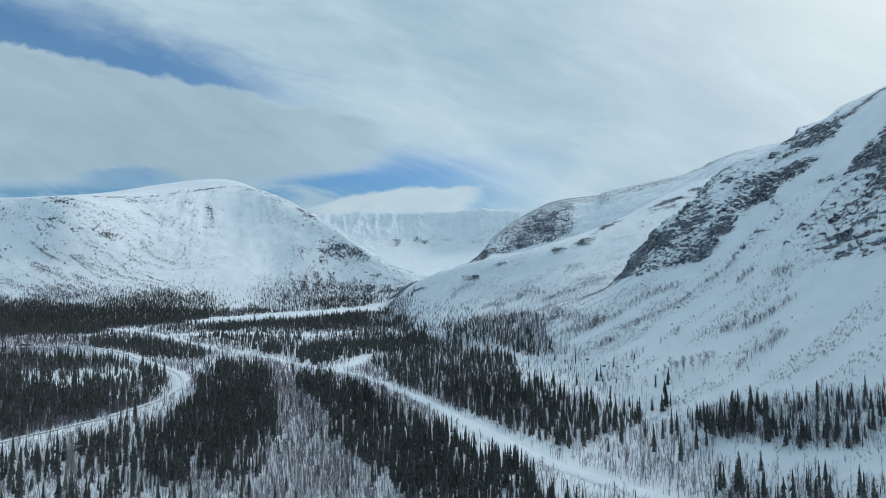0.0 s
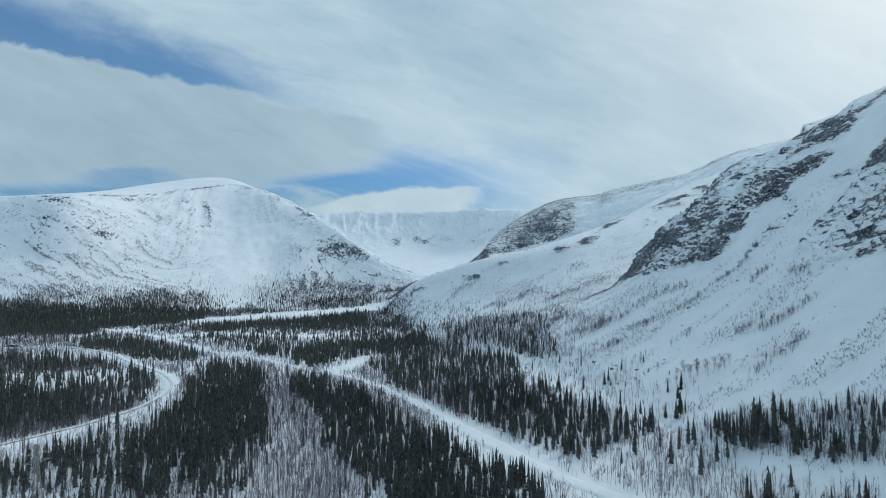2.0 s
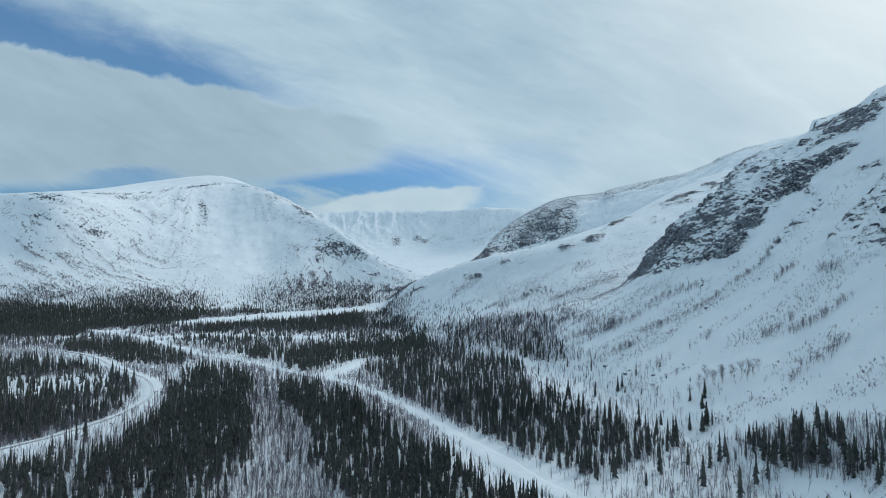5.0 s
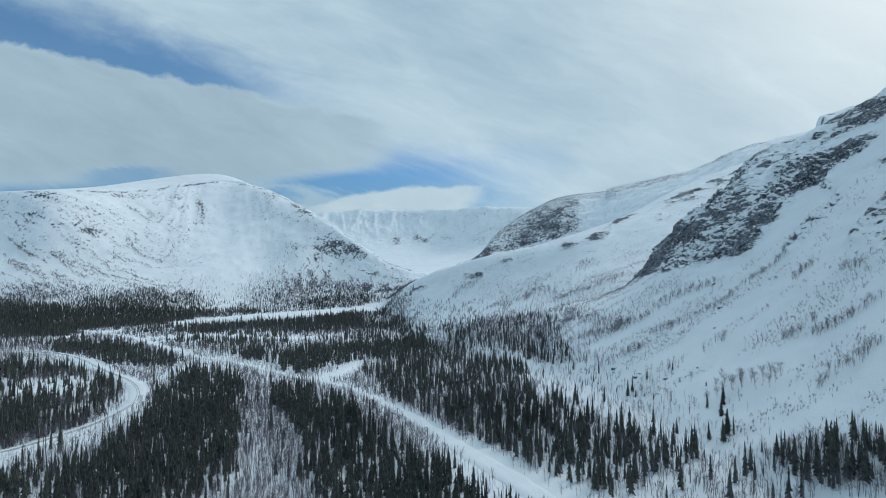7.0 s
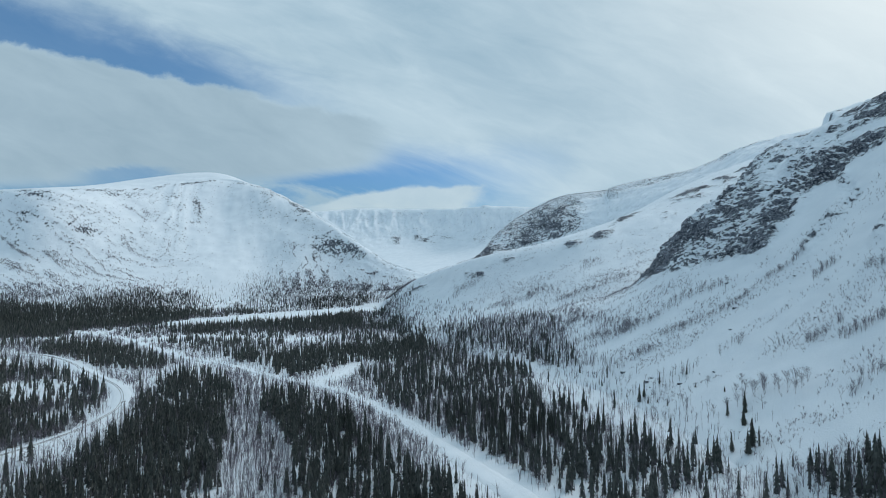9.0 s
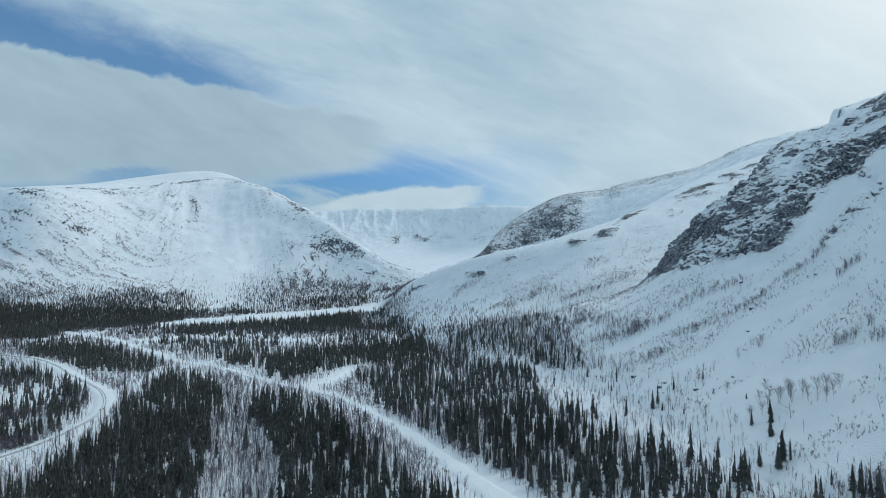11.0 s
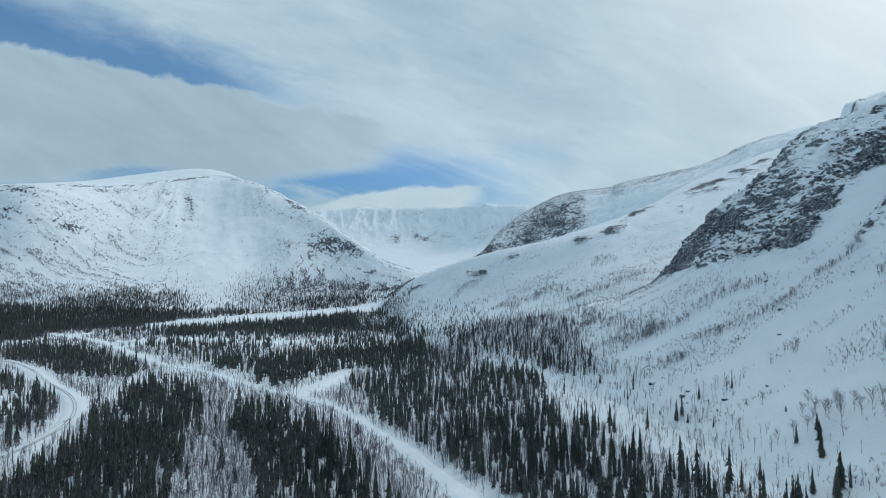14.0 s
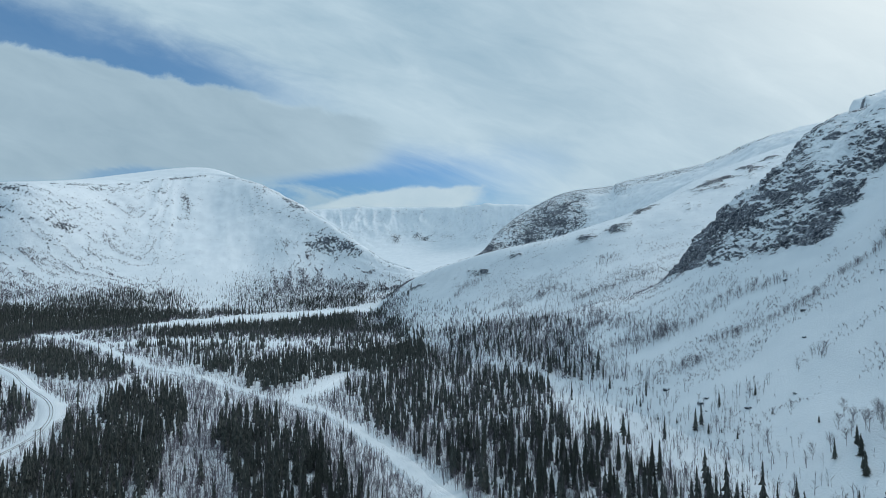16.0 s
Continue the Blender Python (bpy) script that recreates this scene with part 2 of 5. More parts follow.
def spline(rows, at):
    """A Catmull-Rom curve through rows (along axis 0), sampled at the given indices."""
    rows = np.asarray(rows, float)
    n = len(rows)
    i = np.clip(np.floor(at).astype(int), 0, n - 2)
    t = (at - i).reshape((-1,) + (1,) * (rows.ndim - 1))
    ext = np.concatenate([2 * rows[:1] - rows[1:2], rows, 2 * rows[-1:] - rows[-2:-1]])
    a, b, c, d = ext[i], ext[i + 1], ext[i + 2], ext[i + 3]
    return 0.5 * (2 * b + (c - a) * t + (2 * a - 5 * b + 4 * c - d) * t ** 2 + (3 * b - a - 3 * c + d) * t ** 3)


def glide(rows, at):
    """Like spline, but never past the highest or lowest of its rows."""
    rows = np.asarray(rows, float)
    i = np.clip(np.floor(at).astype(int), 0, len(rows) - 2)
    t = (at - i).reshape((-1,) + (1,) * (rows.ndim - 1))
    step = np.diff(rows, axis=0)
    a, b = step[:-1], step[1:]
    mean = np.where(a * b > 0, 2 * a * b / np.where(a * b > 0, a + b, 1), 0)
    m = np.concatenate([step[:1], mean, step[-1:]])
    p, q, mp, mq = rows[i], rows[i + 1], m[i], m[i + 1]
    return (2 * t ** 3 - 3 * t ** 2 + 1) * p + (t ** 3 - 2 * t ** 2 + t) * mp + (3 * t ** 2 - 2 * t ** 3) * q + (t ** 3 - t ** 2) * mq


def drape(rails, across, counts, close):
    """A sheet over rails; counts: rows between each pair of rails; close: the stretch of u that gets nine tenths of the columns. Gives points, and the u and v of each."""
    v = np.concatenate([np.linspace(i, i + 1, c, endpoint=False) for i, c in enumerate(counts)] + [[len(counts)]])
    end, (a, b) = len(rails[0]) - 1, close
    few = across * 0.1 / max(a + end - b, 1e-6)
    u = np.concatenate([np.linspace(0, a, int(few * a) + 2, endpoint=False), np.linspace(a, b, int(across * 0.9), endpoint=False), np.linspace(b, end, int(few * (end - b)) + 3)])
    pts = spline(np.swapaxes(glide(rails, v), 0, 1), u)
    pts = np.swapaxes(pts, 0, 1)
    return pts, np.broadcast_to(u[None, :], pts.shape[:2]), np.broadcast_to(v[:, None], pts.shape[:2])


def normals(p):
    n = np.cross(np.gradient(p, axis=1), np.gradient(p, axis=0))
    n /= np.linalg.norm(n, axis=2, keepdims=True) + 1e-9
    return n * np.where(n[..., 2:] < 0, -1, 1)


def mesh_of(name, verts, tris, mat, rock=None, shade=True):
    me = bpy.data.meshes.new(name)
    verts, tris = np.ascontiguousarray(verts, dtype=np.float32), np.ascontiguousarray(tris, dtype=np.int32)
    k = tris.shape[1]
    me.vertices.add(len(verts))
    me.vertices.foreach_set("co", verts.ravel())
    me.loops.add(tris.size)
    me.loops.foreach_set("vertex_index", tris.ravel())
    me.polygons.add(len(tris))
    me.polygons.foreach_set("loop_start", np.arange(0, tris.size, k, dtype=np.int32))
    me.update(calc_edges=True)
    me.polygons.foreach_set("use_smooth", np.full(len(tris), shade, dtype=bool))
    if rock is not None:
        me.attributes.new("rock", "FLOAT", "POINT").data.foreach_set("value", np.ascontiguousarray(rock, dtype=np.float32).ravel())
    me.materials.append(mat)
    return me


def grid_faces(rows, cols):
    a = (np.arange(rows - 1)[:, None] * cols + np.arange(cols - 1)[None, :]).ravel()
    return np.stack([a, a + 1, a + cols + 1, a + cols], 1)


def part(name, me, parent, label=""):
    ob = new(name, me)
    ob.parent = parent
    return tagged(ob, label) if label else ob


# ---- ground ----


def ground(x, y):
    """Height of the snowy valley floor."""
    x, y = np.asarray(x, float), np.asarray(y, float)
    z = np.minimum(0.065 * np.maximum(0, x + 40), 14) + 0.00003 * np.maximum(0, np.minimum(y, 2400) - 850) ** 2
    return z + 1.2 * fbm(x / 140, y / 140, 3.0, 3) + 0.35 * fbm(x / 18, y / 18, 5.0, 3)


# lines on the plan: x, y
RAILWAY = [(-760, 760), (-624, 742), (-571, 731), (-487, 715), (-425, 695), (-370, 654), (-313, 595), (-268, 552), (-237, 512), (-217, 473),
           (-210, 442), (-209, 411), (-217, 375), (-233, 344), (-246, 317), (-259, 290), (-280, 240)]
TRACK = [(-556, 946), (-454, 873), (-393, 816), (-321, 742), (-266, 686), (-227, 663), (-156, 595), (-113, 558), (-75, 523), (-39, 464),
         (-2, 388), (25, 328), (46, 281), (64, 252), (79, 232), (94, 213), (130, 160)]
BRANCH = [(-112, 572), (-98, 598), (-91, 630), (-85, 655)]
RIVER = [(-470, 1075), (-425, 1110), (-350, 1170), (-265, 1260), (-205, 1330), (-160, 1400)]
SIDE_CHANNEL = [(-407, 838), (-382, 860), (-354, 883), (-284, 872)]
FAR_PATCH = [(-240, 850), (-194, 862), (-161, 888)]
MEADOW_STRIP = [(-530, 838), (-521, 895), (-497, 930)]


def curve(points, per=12):
    return spline(np.array(points, float), np.linspace(0, len(points) - 1, (len(points) - 1) * per + 1))


def away(x, y, line):
    """Distance on the plan from each point to a line."""
    best = np.full(np.shape(x), 1e9)
    for (ax, ay), (bx, by) in zip(line[:-1], line[1:]):
        ex, ey = bx - ax, by - ay
        t = np.clip(((x - ax) * ex + (y - ay) * ey) / (ex * ex + ey * ey + 1e-9), 0, 1)
        best = np.minimum(best, np.hypot(x - ax - t * ex, y - ay - t * ey))
    return best


gx = np.concatenate([np.linspace(-4800, -1300, 24, endpoint=False), np.linspace(-1300, -620, 40, endpoint=False),
                     np.linspace(-620, 260, 160, endpoint=False), np.linspace(260, 1200, 30, endpoint=False), np.linspace(1200, 4800, 24)])
gy = np.concatenate([np.linspace(-4800, 0, 24, endpoint=False), np.linspace(0, 180, 10, endpoint=False), np.linspace(180, 760, 105, endpoint=False),
                     np.linspace(760, 1700, 50, endpoint=False), np.linspace(1700, 4900, 40)])
GX, GY = np.meshgrid(gx, gy)
GZ = ground(GX, GY)
rail_line, track_line = curve(RAILWAY, 4), curve(TRACK, 4)
bank = smooth(14 - away(GX, GY, rail_line), 0, 9) * 1.2
GZ = GZ + bank - smooth(16 - away(GX, GY, curve(RIVER, 4)), 0, 8) * 2.0
ground_ob = new("ground", mesh_of("ground", np.stack([GX, GY, GZ], 2).reshape(-1, 3), grid_faces(*GX.shape), SNOW_NEAR, np.zeros(GX.size)))
tagged(ground_ob, "wide snow-covered valley floor under the forest", "ground", kind="structure")

# height of all the land, on a 5 m raster, for what stands on it
RX0, RY0, CELL, RNX, RNY = -1700.0, 0.0, 5.0, 560, 460
rxx, ryy = np.meshgrid(RX0 + CELL * np.arange(RNX), RY0 + CELL * np.arange(RNY))
land = ground(rxx, ryy) + smooth(14 - away(rxx, ryy, rail_line), 0, 9) * 1.2


def lay(p):
    """Take a mountain's sheet into the raster."""
    i = np.round((p[..., 0] - RX0) / CELL).astype(int).ravel()
    j = np.round((p[..., 1] - RY0) / CELL).astype(int).ravel()
    ok = (i >= 0) & (i < RNX) & (j >= 0) & (j < RNY)
    total, count = np.zeros_like(land), np.zeros_like(land)
    np.add.at(total, (j[ok], i[ok]), p[..., 2].ravel()[ok])
    np.add.at(count, (j[ok], i[ok]), 1)
    for _ in range(3):                       # close the gaps between the sheet's rows
        t2, c2 = np.zeros_like(land), np.zeros_like(land)
        mean = total / np.maximum(count, 1e-9)
        for a, b in ((0, 1), (0, -1), (1, 0), (-1, 0)):
            near = np.roll(count, (a, b), (0, 1)) > 0
            t2 += np.where(near, np.roll(mean, (a, b), (0, 1)), 0)
            c2 += near
        fill = (count == 0) & (c2 >= 2)
        total, count = np.where(fill, t2 / np.maximum(c2, 1), total), np.where(fill, 1, count)
    mean = np.where(count > 0, total / np.maximum(count, 1), -1e9)
    np.maximum(land, mean, out=land)


def height(x, y):
    fx, fy = np.clip((x - RX0) / CELL, 0, RNX - 1.01), np.clip((y - RY0) / CELL, 0, RNY - 1.01)
    i, j = fx.astype(int), fy.astype(int)
    a, b = fx - i, fy - j
    return land[j, i] * (1 - a) * (1 - b) + land[j, i + 1] * a * (1 - b) + land[j + 1, i] * (1 - a) * b + land[j + 1, i + 1] * a * b


# ---- mountains: each a sheet over its foot, slope, crest and far side ----


def mountain(rails, across, counts, close, shape, mat, label):
    """shape(points, u, v, normals) gives the relief along the normal, in metres, and how bare the rock is."""
    p, u, v = drape(rails, across, counts, close)
    nrm = normals(p)
    relief, rock = shape(p, u, v, nrm)
    p = p + nrm * relief[..., None]
    steep = 1 - normals(p)[..., 2]
    ob = new("mountain", mesh_of("mountain", p.reshape(-1, 3), grid_faces(*p.shape[:2]), mat, rock(steep, p)))
    tagged(ob, label, "mountain", "mountains round the valley")
    lay(p)
    return p, u, v


def wave(x, at, wide):
    return np.exp(-((x - at) / wide) ** 2)


# rounded mountain across the valley, with a cirque in its flank
ROUND_FOOT = [(-984, 950, -6), (-762, 970, -6), (-655, 1000, -5), (-545, 1080, -4), (-466, 1210, -2), (-387, 1270, -1), (-318, 1300, 0), (-245, 1330, 1), (-132, 1400, 4), (-36, 1480, 6)]
ROUND_TREELINE = [(-1188, 1150, 40), (-924, 1180, 38), (-784, 1200, 40), (-650, 1290, 49), (-510, 1330, 24), (-413, 1360, 22), (-351, 1440, 44), (-272, 1480, 45), (-141, 1500, 40), (-37, 1560, 56)]
ROUND_MID = [(-1295, 1250, 110), (-1005, 1280, 110), (-865, 1320, 110), (-712, 1410, 104), (-561, 1460, 97), (-469, 1540, 112), (-376, 1540, 120), (-286, 1550, 105), (-144, 1530, 66), (-38, 1570, 67)]
ROUND_UPPER = [(-1381, 1330, 197), (-1079, 1370, 207), (-907, 1380, 215), (-790, 1560, 222), (-648, 1680, 232), (-516, 1690, 233), (-402, 1640, 196), (-295, 1600, 161), (-146, 1550, 89), (-38, 1580, 73)]
ROUND_CREST = [(-1456, 1400, 269), (-1128, 1430, 281), (-954, 1450, 291), (-862, 1700, 331), (-727, 1880, 384), (-566, 1850, 350), (-437, 1780, 288), (-307, 1660, 217), (-149, 1580, 114), (-38, 1590, 78)]
ROUND_DOME = [(-1872, 1800, 286), (-1459, 1850, 305), (-1250, 1900, 322), (-1015, 2000, 396), (-789, 2040, 425), (-627, 2050, 360), (-490, 2000, 287), (-342, 1850, 199), (-160, 1700, 88), (-41, 1700, 63)]
ROUND_LEE = [(-2590, 2500, 20), (-2042, 2600, 20), (-1736, 2650, 20), (-1363, 2700, 20), (-1039, 2700, 20), (-792, 2600, 20), (-587, 2400, 20), (-406, 2200, 20), (-188, 2000, 20), (-46, 1900, 20)]


def round_shape(p, u, v, nrm):
    x, y, z = p[..., 0], p[..., 1], p[..., 2]
    face = smooth(v, 1.0, 2.0) * (1 - smooth(v, 3.97, 4.06))
    fall = u + 0.80 * v * (1 - smooth(u, 3.0, 3.9)) - 0.10 * v * smooth(u, 5.5, 7.0)      # runs along the contour, constant down the slope
    flutes = fbm(fall * 2.2 + 0.3 * fbm(x / 90, y / 90, z / 90, 3), v * 0.7, 11.0, 3)
    relief = face * (5.0 * flutes * (0.45 + 0.55 * smooth(v, 2.2, 3.6)) + 2.5 * fbm(x / 45, y / 45, z / 45, 4)) * smooth(z, 30, 120)
    relief = relief + 5.0 * wave(v, 4.02, 0.05) * smooth(u, 2.6, 3.2) * (0.6 + 0.8 * fbm(u * 6, 0.0, 4.0, 3))      # cornice along the headwall

    def rock(steep, q):
        patches = fbm(q[..., 0] / 30, q[..., 1] / 30, q[..., 2] / 30, 4)
        chains = fbm(fall * 6.0 + 1.6 * fbm(u * 2.2, v * 2.2, 5.0, 3), v * 3.6, 7.0, 4, 0.6)
        right = wave(u, 6.75, 0.42) * wave(v, 2.75, 0.55) + 0.9 * wave(u, 7.15, 0.28) * wave(v, 3.1, 0.5) + 0.7 * wave(u, 7.5, 0.2) * wave(v, 3.3, 0.4) + 0.85 * wave(u, 6.1, 0.45) * wave(v, 3.75, 0.22) + 0.7 * wave(u, 5.4, 0.5) * wave(v, 3.8, 0.18)
        gully = 0.85 * wave(u + 0.10 * (v - 3.3), 3.72, 0.09) * wave(v, 3.32, 0.36) + 0.5 * wave(u, 4.3, 0.12) * wave(v, 3.75, 0.25)
        left = 0.8 * wave(u, 1.75, 0.45) * wave(v, 3.72, 0.16) + 0.75 * wave(u, 1.75, 0.3) * wave(v, 3.15, 0.3) + 0.6 * wave(u, 2.5, 0.3) * wave(v, 2.75, 0.3) + 0.5 * wave(u, 2.75, 0.5) * wave(v, 3.75, 0.15) + 0.5 * wave(u, 3.3, 0.4) * wave(v, 3.55, 0.15)
        rim = 0.54 * wave(v, 3.90 + 0.04 * fbm(u * 7, 0.0, 6.0, 3), 0.06) * smooth(fbm(u * 12, v * 3, 2.0, 3), -0.3, 0.25)
        bowl = 1 - 0.75 * wave(u, 4.25, 0.5) * (1 - smooth(v, 3.5, 3.9)) - 0.5 * wave(u, 5.0, 0.5) * (1 - smooth(v, 2.5, 3.6))
        flecks = (0.15 + 0.26 * chains + 0.22 * patches) * bowl * (0.55 + 0.45 * smooth(v, 1.6, 2.6))
        return np.minimum(face * np.maximum(np.maximum(flecks, rim), np.maximum(right, np.maximum(left, gully)) * (0.52 + 0.55 * patches + 0.50 * chains)), 0.85)
    return relief, rock


round_sheet = mountain([ROUND_FOOT, ROUND_TREELINE, ROUND_MID, ROUND_UPPER, ROUND_CREST, ROUND_DOME, ROUND_LEE], 470, [20, 40, 55, 62, 30, 8], (0.9, 8.3), round_shape, SNOW_FAR,
         "rounded snowy mountain with rock-flecked flank across the valley")

# far cirque wall with a flat top
CIRQUE_FOOT = [(-729, 2000, 10), (-426, 1900, 10), (-260, 1800, 10), (-115, 1800, 10), (29, 1800, 10), (145, 1900, 10), (293, 2000, 10), (476, 2100, 10)]
CIRQUE_LOW = [(-947, 2600, 44), (-583, 2600, 57), (-375, 2600, 68), (-163, 2550, 73), (40, 2500, 74), (190, 2500, 84), (365, 2500, 96), (566, 2500, 109)]
CIRQUE_MID = [(-1168, 3200, 192), (-730, 3250, 210), (-476, 3300, 221), (-212, 3300, 228), (51, 3200, 224), (232, 3050, 224), (432, 2950, 226), (657, 2900, 241)]
CIRQUE_UPPER = [(-1250, 3420, 336), (-783, 3480, 358), (-515, 3560, 381), (-229, 3560, 381), (55, 3450, 366), (248, 3250, 357), (462, 3150, 349), (704, 3100, 351)]
CIRQUE_CREST = [(-1287, 3520, 431), (-810, 3600, 457), (-533, 3680, 484), (-237, 3680, 484), (57, 3560, 471), (256, 3350, 463), (477, 3250, 448), (727, 3200, 443)]
CIRQUE_PLATEAU = [(-1573, 4300, 470), (-990, 4400, 490), (-644, 4450, 510), (-286, 4450, 510), (69, 4300, 495), (313, 4100, 490), (587, 4000, 475), (909, 4000, 470)]


def cirque_shape(p, u, v, nrm):
    x, y, z = p[..., 0], p[..., 1], p[..., 2]
    face = smooth(v, 1.5, 2.4) * (1 - smooth(v, 3.97, 4.03))
    flutes = fbm(u * 3.2 + 0.25 * fbm(u * 3, v * 2, 1.0, 3), v * 0.55, 5.0, 4, ridged=True)
    relief = face * (34 * (flutes - 0.45) * smooth(v, 2.0, 3.2) * (1 - 0.92 * smooth(v, 3.2, 3.95)) + 9 * fbm(x / 70, y / 70, z / 70, 4)) + 26 * wave(u, 4.95, 0.18) * smooth(v, 2.3, 3.0) * (1 - smooth(v, 3.7, 4.0))

    def rock(steep, q):
        patches = fbm(q[..., 0] / 55, q[..., 1] / 55, q[..., 2] / 40, 4)
        low = wave(v, 2.25, 0.30) * (0.9 * wave(u, 2.75, 0.16) + 0.9 * wave(u, 3.3, 0.35) + 0.6 * wave(u, 3.9, 0.2)) + 0.8 * wave(u, 4.72, 0.22) * wave(v, 2.3, 0.4) + 0.7 * wave(u, 5.1, 0.25) * wave(v, 3.1, 0.5)
        return face * np.maximum(0.10 + 0.22 * patches, np.minimum(low, 1) * (0.34 + 0.9 * patches))
    return relief, rock


mountain([CIRQUE_FOOT, CIRQUE_LOW, CIRQUE_MID, CIRQUE_UPPER, CIRQUE_CREST, CIRQUE_PLATEAU], 280, [8, 24, 56, 36, 6], (1.0, 6.0), cirque_shape, SNOW_FAR,
         "distant flat-topped mountain with a snowy cirque wall")

# long ridge with a dark cliffed spur and a notch
SPUR_FOOT = [(22, 1350, 10), (92, 1500, 10), (144, 1630, 10), (231, 1750, 10), (355, 1810, 10), (485, 1820, 10), (505, 1820, 10), (517, 1790, 10), (572, 1700, 10), (625, 1500, 10), (608, 1200, 10), (590, 1050, 10), (601, 900, 10)]
SPUR_BASE = [(27, 1700, 87), (112, 1840, 123), (168, 1900, 144), (254, 1920, 158), (374, 1900, 188), (494, 1850, 212), (509, 1830, 218), (520, 1800, 223), (574, 1700, 242), (649, 1550, 284), (688, 1350, 315), (718, 1270, 327), (793, 1180, 347)]
SPUR_CREST = [(29, 1800, 93), (119, 1950, 149), (184, 2080, 220), (292, 2200, 300), (446, 2260, 376), (608, 2270, 401), (633, 2270, 406), (649, 2240, 412), (761, 2250, 438), (922, 2200, 464), (1047, 2050, 499), (1104, 1950, 505), (1245, 1850, 530)]
SPUR_BACK = [(37, 2300, 78), (150, 2450, 148), (228, 2580, 233), (358, 2700, 329), (544, 2760, 421), (741, 2770, 450), (772, 2770, 433), (794, 2740, 440), (897, 2700, 460), (1080, 2700, 490), (1250, 2600, 515), (1330, 2500, 525), (1450, 2400, 550)]
SPUR_LEE = [(45, 2800, 20), (180, 2950, 20), (272, 3080, 20), (423, 3200, 20), (640, 3260, 20), (871, 3270, 20), (908, 3270, 20), (935, 3240, 20), (1060, 3150, 20), (1230, 2950, 20), (1343, 2650, 20), (1405, 2500, 20), (1568, 2350, 20)]


def spur_shape(p, u, v, nrm):
    x, y, z = p[..., 0], p[..., 1], p[..., 2]
    face = smooth(v, 0.9, 1.15) * (1 - smooth(v, 1.97, 2.05))
    relief = -22 * wave(u, 6.0, 0.12) * smooth(v, 1.65, 1.85) + face * (1 - smooth(v, 1.6, 1.95)) * (12 * fbm((0.8 * x - 0.6 * y) / 110, (0.6 * x + 0.8 * y) / 110, z / 160, 4) + 11 * (fbm(x / 55, y / 55, z / 55, 5, ridged=True) - 0.4))

    def rock(steep, q):
        patches = fbm(q[..., 0] / 34, q[..., 1] / 34, q[..., 2] / 20, 5)
        tip = smooth(u, 0.5, 0.8) * (1 - smooth(u, 1.5, 2.1)) * smooth(v, 1.0, 1.1) * (1 - 0.6 * smooth(v, 1.75, 1.95))
        wedge = smooth(u, 2.5, 3.1) * (1 - smooth(u, 3.9, 4.4)) * smooth(v, 1.02, 1.08) * (1 - smooth(v, 1.42 + 0.05 * (u - 3), 1.60 + 0.05 * (u - 3)))
        between = smooth(u, 1.4, 1.8) * (1 - smooth(u, 4.2, 4.8)) * smooth(v, 1.02, 1.10)
        rim = wave(v, 1.92, 0.06) * smooth(u, 1.6, 2.2) * (1 - smooth(u, 5.8, 6.0))
        mottled = smooth(u, 5.95, 6.2) * (1 - smooth(u, 9.5, 11.5)) * smooth(v, 1.35, 1.6)
        hatch = smooth(u, 4.0, 4.5) * (1 - smooth(u, 5.7, 5.95)) * smooth(v, 1.55, 1.75)
        hard = np.maximum.reduce([0.68 * tip, 0.62 * wedge, 0.42 * between, 0.60 * rim, 0.34 * mottled, 0.34 * hatch])
        return face * (0.05 + hard + (0.10 + 0.45 * hard) * patches)
    return relief, rock


mountain([SPUR_FOOT, SPUR_BASE, SPUR_CREST, SPUR_BACK, SPUR_LEE], 430, [8, 90, 12, 6], (0.3, 10.5), spur_shape, SNOW_FAR,
         "long snowy ridge ending in a dark cliffed spur")

# lower shoulder with rock outcrops along its edge
SHOULDER_FOOT = [(-104, 1100, 0), (-39, 880, 2), (12, 740, 4), (47, 620, 5), (79, 540, 6), (106, 490, 7), (138, 450, 7), (179, 430, 7), (235, 430, 7), (300, 430, 7)]
SHOULDER_APRON = [(-115, 1230, 17), (-46, 1040, 27), (15, 930, 35), (65, 860, 43), (112, 770, 42), (149, 690, 42), (189, 620, 42), (241, 580, 40), (327, 600, 50), (417, 600, 50)]
SHOULDER_MID = [(-122, 1300, 22), (-51, 1150, 51), (16, 1030, 66), (73, 960, 78), (132, 900, 88), (184, 850, 96), (245, 800, 99), (317, 760, 101), (416, 760, 113), (530, 760, 120)]
SHOULDER_EDGE = [(-129, 1370, 26), (-55, 1250, 75), (18, 1120, 101), (79, 1040, 120), (145, 990, 132), (207, 955, 147), (306, 995, 180), (452, 1080, 244), (605, 1100, 297), (773, 1100, 341)]
SHOULDER_BENCH = [(-141, 1500, 19), (-62, 1400, 69), (21, 1300, 97), (99, 1300, 122), (190, 1300, 141), (282, 1300, 170), (415, 1350, 216), (586, 1400, 301), (743, 1350, 356), (914, 1300, 399)]
SHOULDER_REAR = [(-150, 1600, 1), (-70, 1600, 52), (29, 1800, 82), (152, 2000, 119), (293, 2000, 149), (433, 2000, 193), (599, 1950, 253), (754, 1800, 345), (881, 1600, 390), (1054, 1500, 433)]


